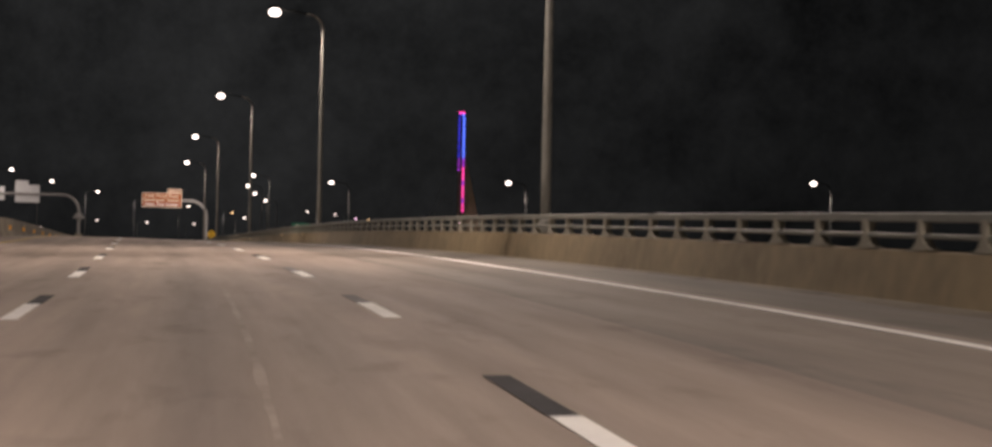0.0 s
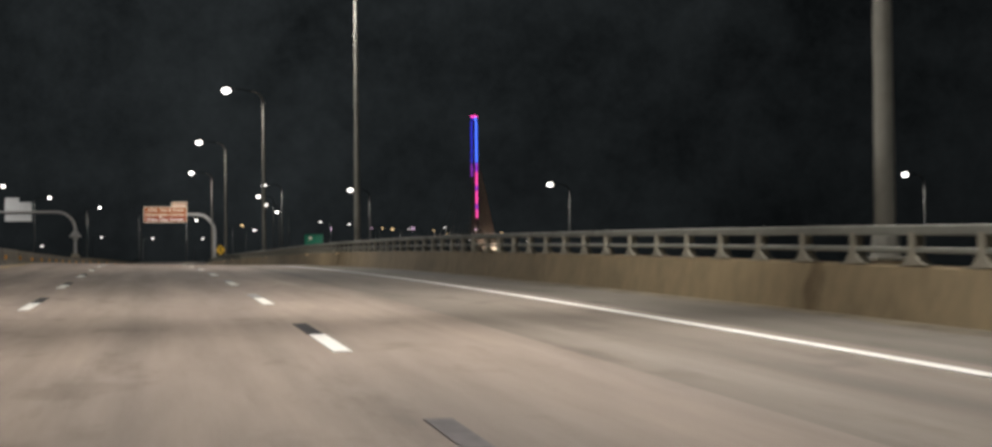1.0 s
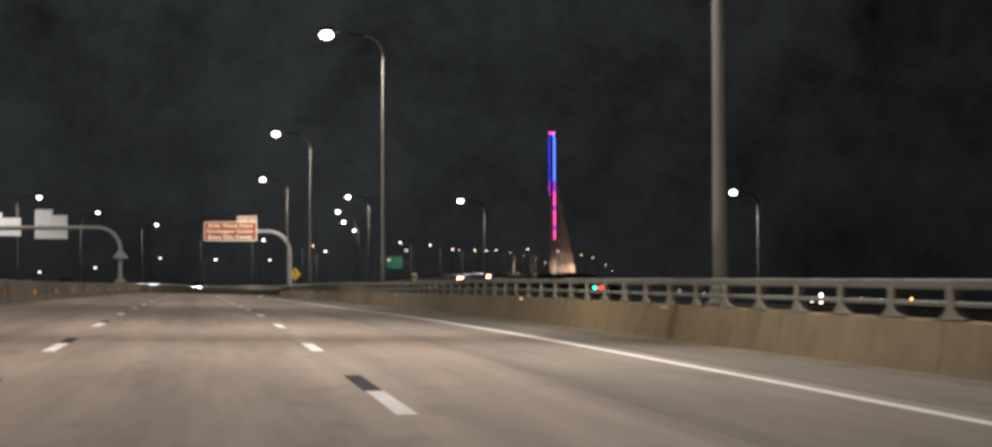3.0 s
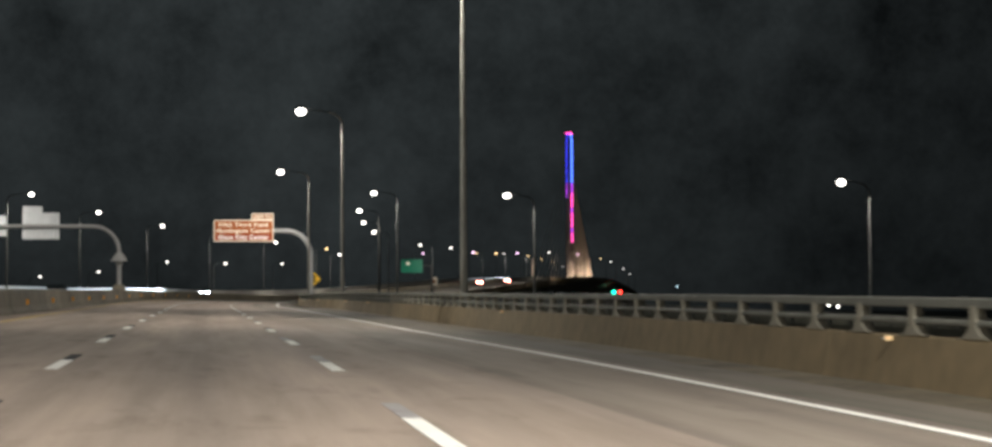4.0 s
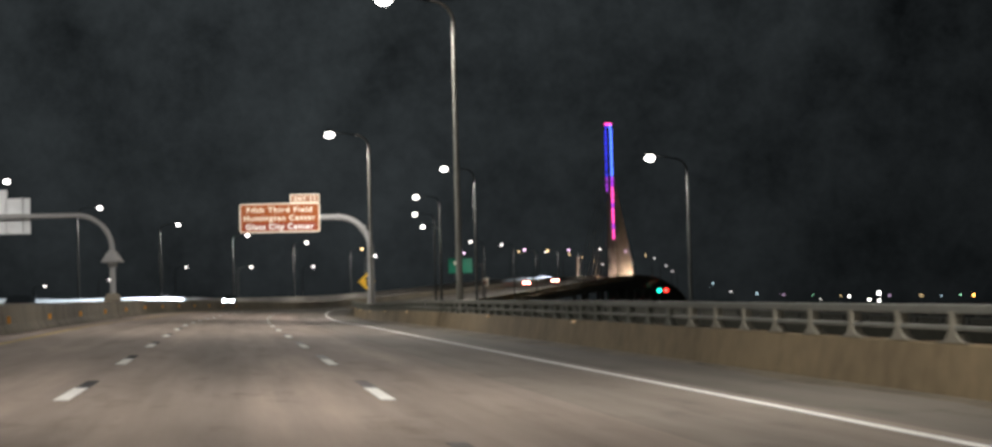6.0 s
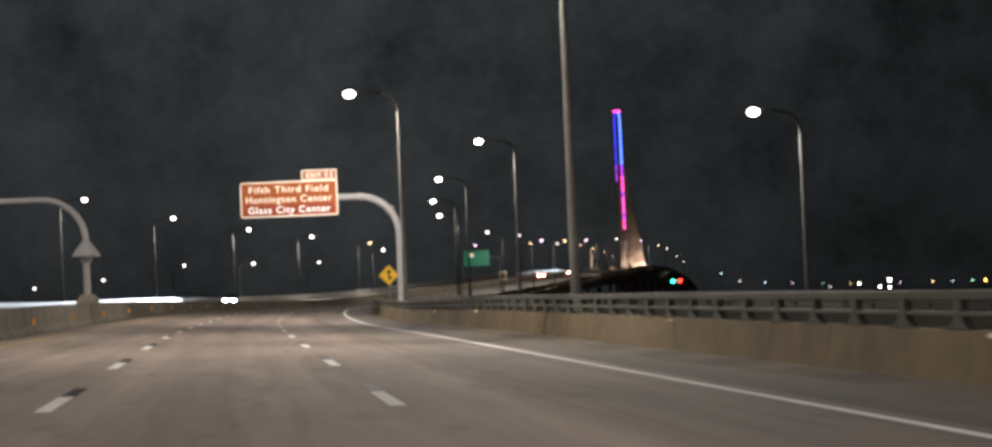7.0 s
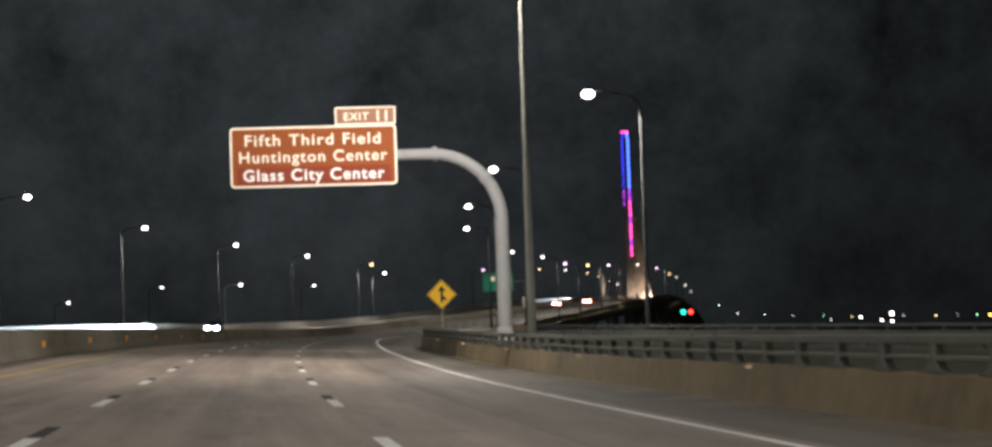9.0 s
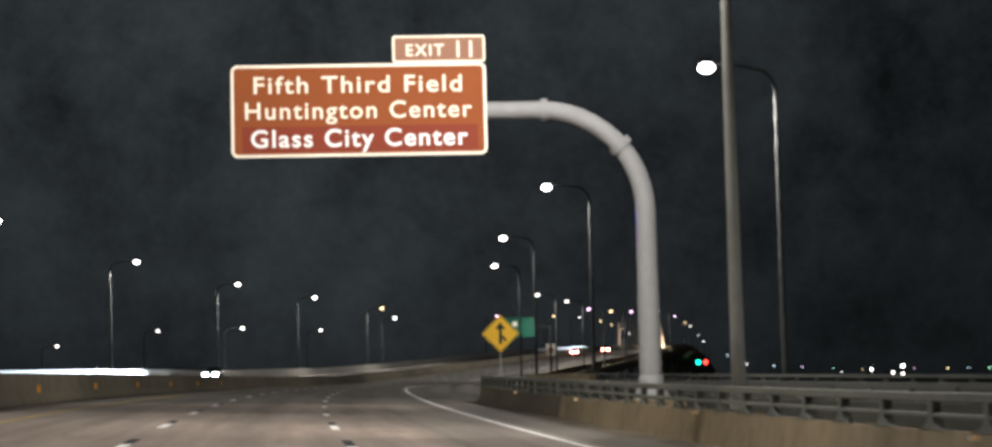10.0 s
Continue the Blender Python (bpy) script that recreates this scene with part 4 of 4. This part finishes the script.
flat(bm, [(0.066, MZ - 0.06), (0.066, MZ - 0.22), (0.22, MZ - 0.36), (0.29, MZ - 0.28), (0.16, MZ - 0.13)], -0.056, -0.0495)
part("branch", bm, M_DARK, plate, "black merging branch")
bm = bmesh.new()
box(bm, 0, 0.0, 1.15, 0.07, 0.05, 3.4, 0.01)
part("post", bm, M_POLE, mrg)

# green guide sign and small square sign far along the bridge
grn = empty("green_sign", pose(18.0, 564.3, 5.6, 0, 0, heading(566)))
tagged(grn, "green guide sign on a cantilever post far ahead", "road sign")
bm = bmesh.new()
rounded(bm, 5.0, 3.1, 0.2, -0.1, -0.05, 0, 7.7)
gp = part("panel", bm, M_GREEN, grn, "green retroreflective panel")
bm = bmesh.new()
box(bm, -0.9, -0.105, 8.25, 0.8, 0.012, 0.7, 0.004)
part("symbol", bm, M_LETTER, gp, "small pale square symbol")
bm = bmesh.new()
tube(bm, [(-2.4, 0.1, 7.7), (4.6, 0.1, 7.7)], [0.12, 0.14], 10)
tube(bm, [(4.6, 0.1, -0.3), (4.6, 0.1, 8.0)], [0.2, 0.16], 10)
part("mast", bm, M_DARK, grn)
sq = empty("square_sign", pose(23.9, 575.4, 5.6, 0, 0, heading(577)))
tagged(sq, "small square white sign on a dark post", "road sign")
bm = bmesh.new()
rounded(bm, 1.5, 1.8, 0.1, -0.08, -0.04, 0, 4.3)
sp = part("plate", bm, M_LETTER, sq)
bm = bmesh.new()
box(bm, 0, -0.085, 4.2, 0.7, 0.01, 0.9)
part("marking", bm, M_BROWN, sp, "reddish unreadable marking")
bm = bmesh.new()
box(bm, 0, 0, 2.2, 0.16, 0.1, 5.0, 0.01)
part("post", bm, M_DARK, sq)

# ------------------------------------------------------------------ pylon with lit glass and stay cables
PX, PY = 125.2, 1112.0
pylon = empty("bridge_pylon", pose(PX, PY, -7.3, 0, 0, -12))
tagged(pylon, "tall slender bridge pylon with glowing blue and pink glass", "bridge pylon")
bm = bmesh.new()
rings = []
for z, w, d in ((-1.7, 4.6, 7.0), (26, 4.2, 6.0), (60, 3.6, 4.6), (99.0, 3.2, 3.6), (100.5, 2.4, 2.8)):
    pts = [(w / 2, -d / 4), (w / 2, d / 4), (w / 4, d / 2), (-w / 4, d / 2), (-w / 2, d / 4), (-w / 2, -d / 4), (-w / 4, -d / 2), (w / 4, -d / 2)]
    rings.append([bm.verts.new((x, y, z)) for x, y in pts])
for a, b in zip(rings, rings[1:]):
    for k in range(8):
        bm.faces.new((a[k], a[(k + 1) % 8], b[(k + 1) % 8], b[k]))
bm.faces.new(rings[-1])
part("shaft", bm, M_PYLON, pylon)


def glass_panel(x, z0, z1, mat, wide, label):
    bm = bmesh.new()
    f = (z0 + z1) / 2 / 100
    box(bm, x, -2.9 + 1.25 * f, (z0 + z1) / 2, wide, 0.4, z1 - z0 - 0.35, 0.05)
    part("glass_panel", bm, mat, pylon, label)


N_PANEL = 22
for k in range(N_PANEL):
    z0, z1 = 43.5 + 56.0 * k / N_PANEL, 43.5 + 56.0 * (k + 1) / N_PANEL
    t = k / (N_PANEL - 1)
    if t > 0.56:
        lean = 0.75 if k == N_PANEL - 1 else 1.0
        glass_panel(1.3 * lean, z0, z1, M_SKYBLUE, 0.72, "glowing light blue glass panel")
        glass_panel(-1.3 * lean, z0, z1, M_BLUE, 0.5, "glowing deep blue glass panel")
    else:
        mat = M_VIOLET if t > 0.47 or k % 4 == 2 else M_PINK
        glass_panel(1.3, z0, z1, mat, 0.72, "glowing pink glass panel")
        if t > 0.4:
            glass_panel(-1.35, z0, z1, M_VIOLET, 0.4, "glowing violet glass panel")
bm = bmesh.new()
box(bm, 0, -1.2, 99.7, 3.3, 2.0, 0.7, 0.1)
part("cap_light", bm, M_PINK, pylon, "glowing pink cap")
root_inv = pylon.matrix_basis.inverted()
for side, s_start, s_step, count, thick in ((1, 1133, 6.6, 14, 0.25), (-1, 1108, -17.5, 13, 0.11)):
    for k in range(count):
        foot = root_inv @ on_road(s_start + s_step * k, MEDIAN_MID, 0.9)
        top = Vector((0, 1.4 * side, 30 + 56 * (k + 1) / count))
        bm = bmesh.new()
        tube(bm, [foot, top], [thick, thick], 6)
        part("stay_cable", bm, M_CABLE, pylon)


def floodlight(p, target, watts, spread=95):
    """A ground-mounted floodlight: housing with a glowing glass, on a stub."""
    root = empty("floodlight", look(p, target))
    bm = bmesh.new()
    box(bm, 0, 0, 0.22, 0.7, 0.5, 0.3, 0.05)
    part("housing", bm, M_DARK, root)
    bm = bmesh.new()
    box(bm, 0, 0, 0.05, 0.6, 0.4, 0.03, 0.01)
    part("glass", bm, M_LENS_FAR, root)
    bm = bmesh.new()
    tube(bm, [(0, -0.3, 0.3), (0, -1.2, 0.3)], [0.08, 0.1], 8)
    part("stub", bm, M_DARK, root)
    li = bpy.data.lights.new("flood_beam", "SPOT")
    li.energy, li.color, li.spot_size, li.spot_blend, li.shadow_soft_size = watts, (1.0, 0.68, 0.50), radians(spread), 1.0, 0.3
    ob = new("flood_beam", li)
    ob.parent = root
    return tagged(root, "dark floodlight aimed up at the stay cables", "floodlight", group="bridge floodlights")


for s, lat, tgt, watts in ((1108, 10.0, (0, 0, 20), 5.0e4), (1140, 12.0, (0, 8, 20), 5.0e4), (1165, 12.0, (0, 28, 22), 7.0e4), (1195, 12.0, (0, 52, 22), 9.0e4), (1218, 12.0, (0, 76, 22), 1.1e5),
                           (1050, 9.0, (0, -50, 30), 3.0e4), (960, 9.0, (0, -140, 24), 2.4e4)):
    floodlight(on_road(s, MEDIAN_MID + lat, 1.3), pylon.matrix_basis @ Vector(tgt), watts)

# floodlit marker pillar at the near end of the stays
mk = empty("marker_pillar", road_pose(901, MEDIAN_MID, 0.1))
bm = bmesh.new()
tube(bm, [(0, 0, 0), (0, 0, 2.4), (0, 0, 5.0), (0, 0, 8.0), (0, 0, 8.6)], [0.5, 0.45, 0.36, 0.24, 0.06], 8)
part("shaft", bm, M_GIRDER, mk)
bm = bmesh.new()
box(bm, 0, 0, 0.3, 1.6, 1.6, 0.6, 0.05)
part("plinth", bm, M_GIRDER, mk)
tagged(mk, "pale floodlit pillar in the bridge median", "pillar")
floodlight(on_road(893, MEDIAN_MID, 0.5), on_road(901, MEDIAN_MID, 5.0), 3.0e3, 70)

# signal lamps beside the bridge
for x, mat, label in ((142.5, M_TEAL, "glowing green signal lamp on a dark mast"), (145.6, M_RED, "glowing red signal lamp on a dark mast")):
    nav = empty("signal_lamp", pose(x, 1077, -9.0))
    bm = bmesh.new()
    lathe(bm, [(0.3, 18.8), (0.75, 19.1), (0.95, 19.6), (0.75, 20.1), (0.3, 20.4)], 12)
    part("lens", bm, mat, nav, "", True)
    bm = bmesh.new()
    tube(bm, [(0, 0.3, 0), (0, 0.3, 20.4)], [0.2, 0.12], 6)
    part("mast", bm, M_DARK, nav)
    tagged(nav, label, "signal lamp")

# ------------------------------------------------------------------ far shore lamps
SHORE = ((345, 2010, 22.0, 0.57, M_LENS_COOL), (362, 2009, 14.0, 0.69, M_LENS_FAR), (386, 2007, 11.9, 0.52, M_LENS_COOL), (411, 2004, 10.3, 0.57, M_LENS_PINK),
        (439, 2002, 8.9, 0.46, M_LENS_LIME), (446, 2002, 5.3, 0.63, M_LENS_FAR), (465, 2000, 7.6, 0.57, M_LENS_WARM), (473, 2000, 6.8, 1.03, M_LENS),
        (492, 1998, 3.3, 1.09, M_LENS), (501, 1997, 9.2, 1.72, M_LENS), (501, 1997, 2.1, 1.15, M_LENS), (511, 1996, 6.7, 0.57, M_LENS_PINK),
        (541, 1994, 6.1, 0.86, M_LENS_WARM), (560, 1992, 5.5, 0.40, M_LENS_COOL), (578, 1990, 5.6, 0.80, M_LENS_LIME), (590, 1989, 5.2, 1.26, M_LENS_AMBER))
for x, y, z, r, lens in SHORE:
    r *= 0.78 if r < 0.9 else 1.0
    sl = empty("shore_lamp", pose(x, y, -9.0))
    hgt = z + 9.0
    bm = bmesh.new()
    tube(bm, [(0, 0, 0), (0, 0, hgt)], [0.2, 0.12], 6)
    part("pole", bm, M_POLE_DARK, sl)
    bm = bmesh.new()
    lathe(bm, [(r * 0.3, -r * 0.9), (r * 0.8, -r * 0.55), (r, 0), (r * 0.8, r * 0.55), (r * 0.3, r * 0.9)], 10, (0, 0, hgt))
    part("globe", bm, lens, sl, "", True)
    tagged(sl, "tiny lit lamp on the far shore", "street lamp", group="far shore lamps")


# ------------------------------------------------------------------ cars
def car(m, label, lift=1.0, beam=0.0, lamp=1.0, tail=1.0):
    """A car, local y forwards, headlights and tail lights on; lift makes it a taller one, beam is the power of its headlight beam, lamp and tail the sizes of its lenses."""
    root = empty("car", m)
    tyre = 0.32 * (0.5 + 0.5 * lift)
    bm = bmesh.new()
    secs = [(-2.25, 0.70, 0.45, 0.80), (-2.1, 0.82, 0.32, 0.98), (-1.2, 0.90, 0.28, 1.02), (0.9, 0.90, 0.28, 0.98), (1.9, 0.86, 0.30, 0.82), (2.2, 0.74, 0.36, 0.66)]
    rings = []
    for y, w, lo, hi in secs:
        rings.append([bm.verts.new(p) for p in ((-w, y, lo * lift), (-w * 1.02, y, (lo + hi) / 2 * lift), (-w * 0.94, y, hi * lift), (w * 0.94, y, hi * lift), (w * 1.02, y, (lo + hi) / 2 * lift), (w, y, lo * lift))])
    for a, b in zip(rings, rings[1:]):
        for k in range(6):
            bm.faces.new((a[k], b[k], b[(k + 1) % 6], a[(k + 1) % 6]))
    bm.faces.new(rings[0])
    bm.faces.new(rings[-1][::-1])
    part("body", bm, M_PAINT, root, "", True)
    bm = bmesh.new()
    rings = []
    for z, y0, y1, w in ((0.98, -1.7, 1.0, 0.82), (1.25, -1.35, 0.45, 0.72), (1.44, -0.95, 0.0, 0.60)):
        rings.append([bm.verts.new(p) for p in ((-w, y0, z * lift), (w, y0, z * lift), (w, y1, z * lift), (-w, y1, z * lift))])
    for a, b in zip(rings, rings[1:]):
        for k in range(4):
            bm.faces.new((a[k], a[(k + 1) % 4], b[(k + 1) % 4], b[k]))
    bm.faces.new(rings[-1])
    part("cabin", bm, M_GLASS, root, "dark glazed cabin")
    for x in (-0.8, 0.8):
        for y in (-1.35, 1.35):
            bm = bmesh.new()
            tube(bm, [(x - 0.1, y, tyre), (x + 0.1, y, tyre)], [tyre, tyre], 16)
            w = part("wheel", bm, M_RUBBER, root)
            bm = bmesh.new()
            sgn = 1 if x > 0 else -1
            tube(bm, [(x + sgn * 0.09, y, tyre), (x + sgn * 0.115, y, tyre)], [0.2, 0.18], 12)
            part("rim", bm, M_ALU, w)
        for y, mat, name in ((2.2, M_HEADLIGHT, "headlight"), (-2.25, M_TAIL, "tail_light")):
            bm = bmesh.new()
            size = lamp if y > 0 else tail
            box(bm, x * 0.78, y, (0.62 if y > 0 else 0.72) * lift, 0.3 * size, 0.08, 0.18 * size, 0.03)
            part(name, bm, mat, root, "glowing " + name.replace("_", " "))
    if beam:
        li = bpy.data.lights.new("headlight_beam", "SPOT")
        li.energy, li.color, li.spot_size, li.spot_blend, li.shadow_soft_size = beam, (0.84, 0.93, 1.0), radians(40), 0.95, 0.12
        ob = new("headlight_beam", li)
        ob.parent = root
        ob.matrix_basis = look((0, 2.35, 0.66 * lift), (4.5, 40.0, -10.0))
    return tagged(root, label, "car", group="cars on the highway")


# lenses drawn oversized, so their shape takes in the glare of the lights
car(road_pose(281, -13.5, 0, 180), "dark oncoming car with bright headlights on", lamp=1.3, tail=0.7)
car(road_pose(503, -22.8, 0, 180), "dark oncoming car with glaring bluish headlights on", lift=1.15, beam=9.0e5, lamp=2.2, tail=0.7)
car(road_pose(1012, -22.8, 0, 180), "distant oncoming car with headlights on", beam=3.5e5, tail=0.7)
for s, lat in ((745, LEFT_DASH - LANE / 2), (775, 0.0)):
    car(road_pose(s, lat), "distant dark car with red tail lights on", tail=2.0)
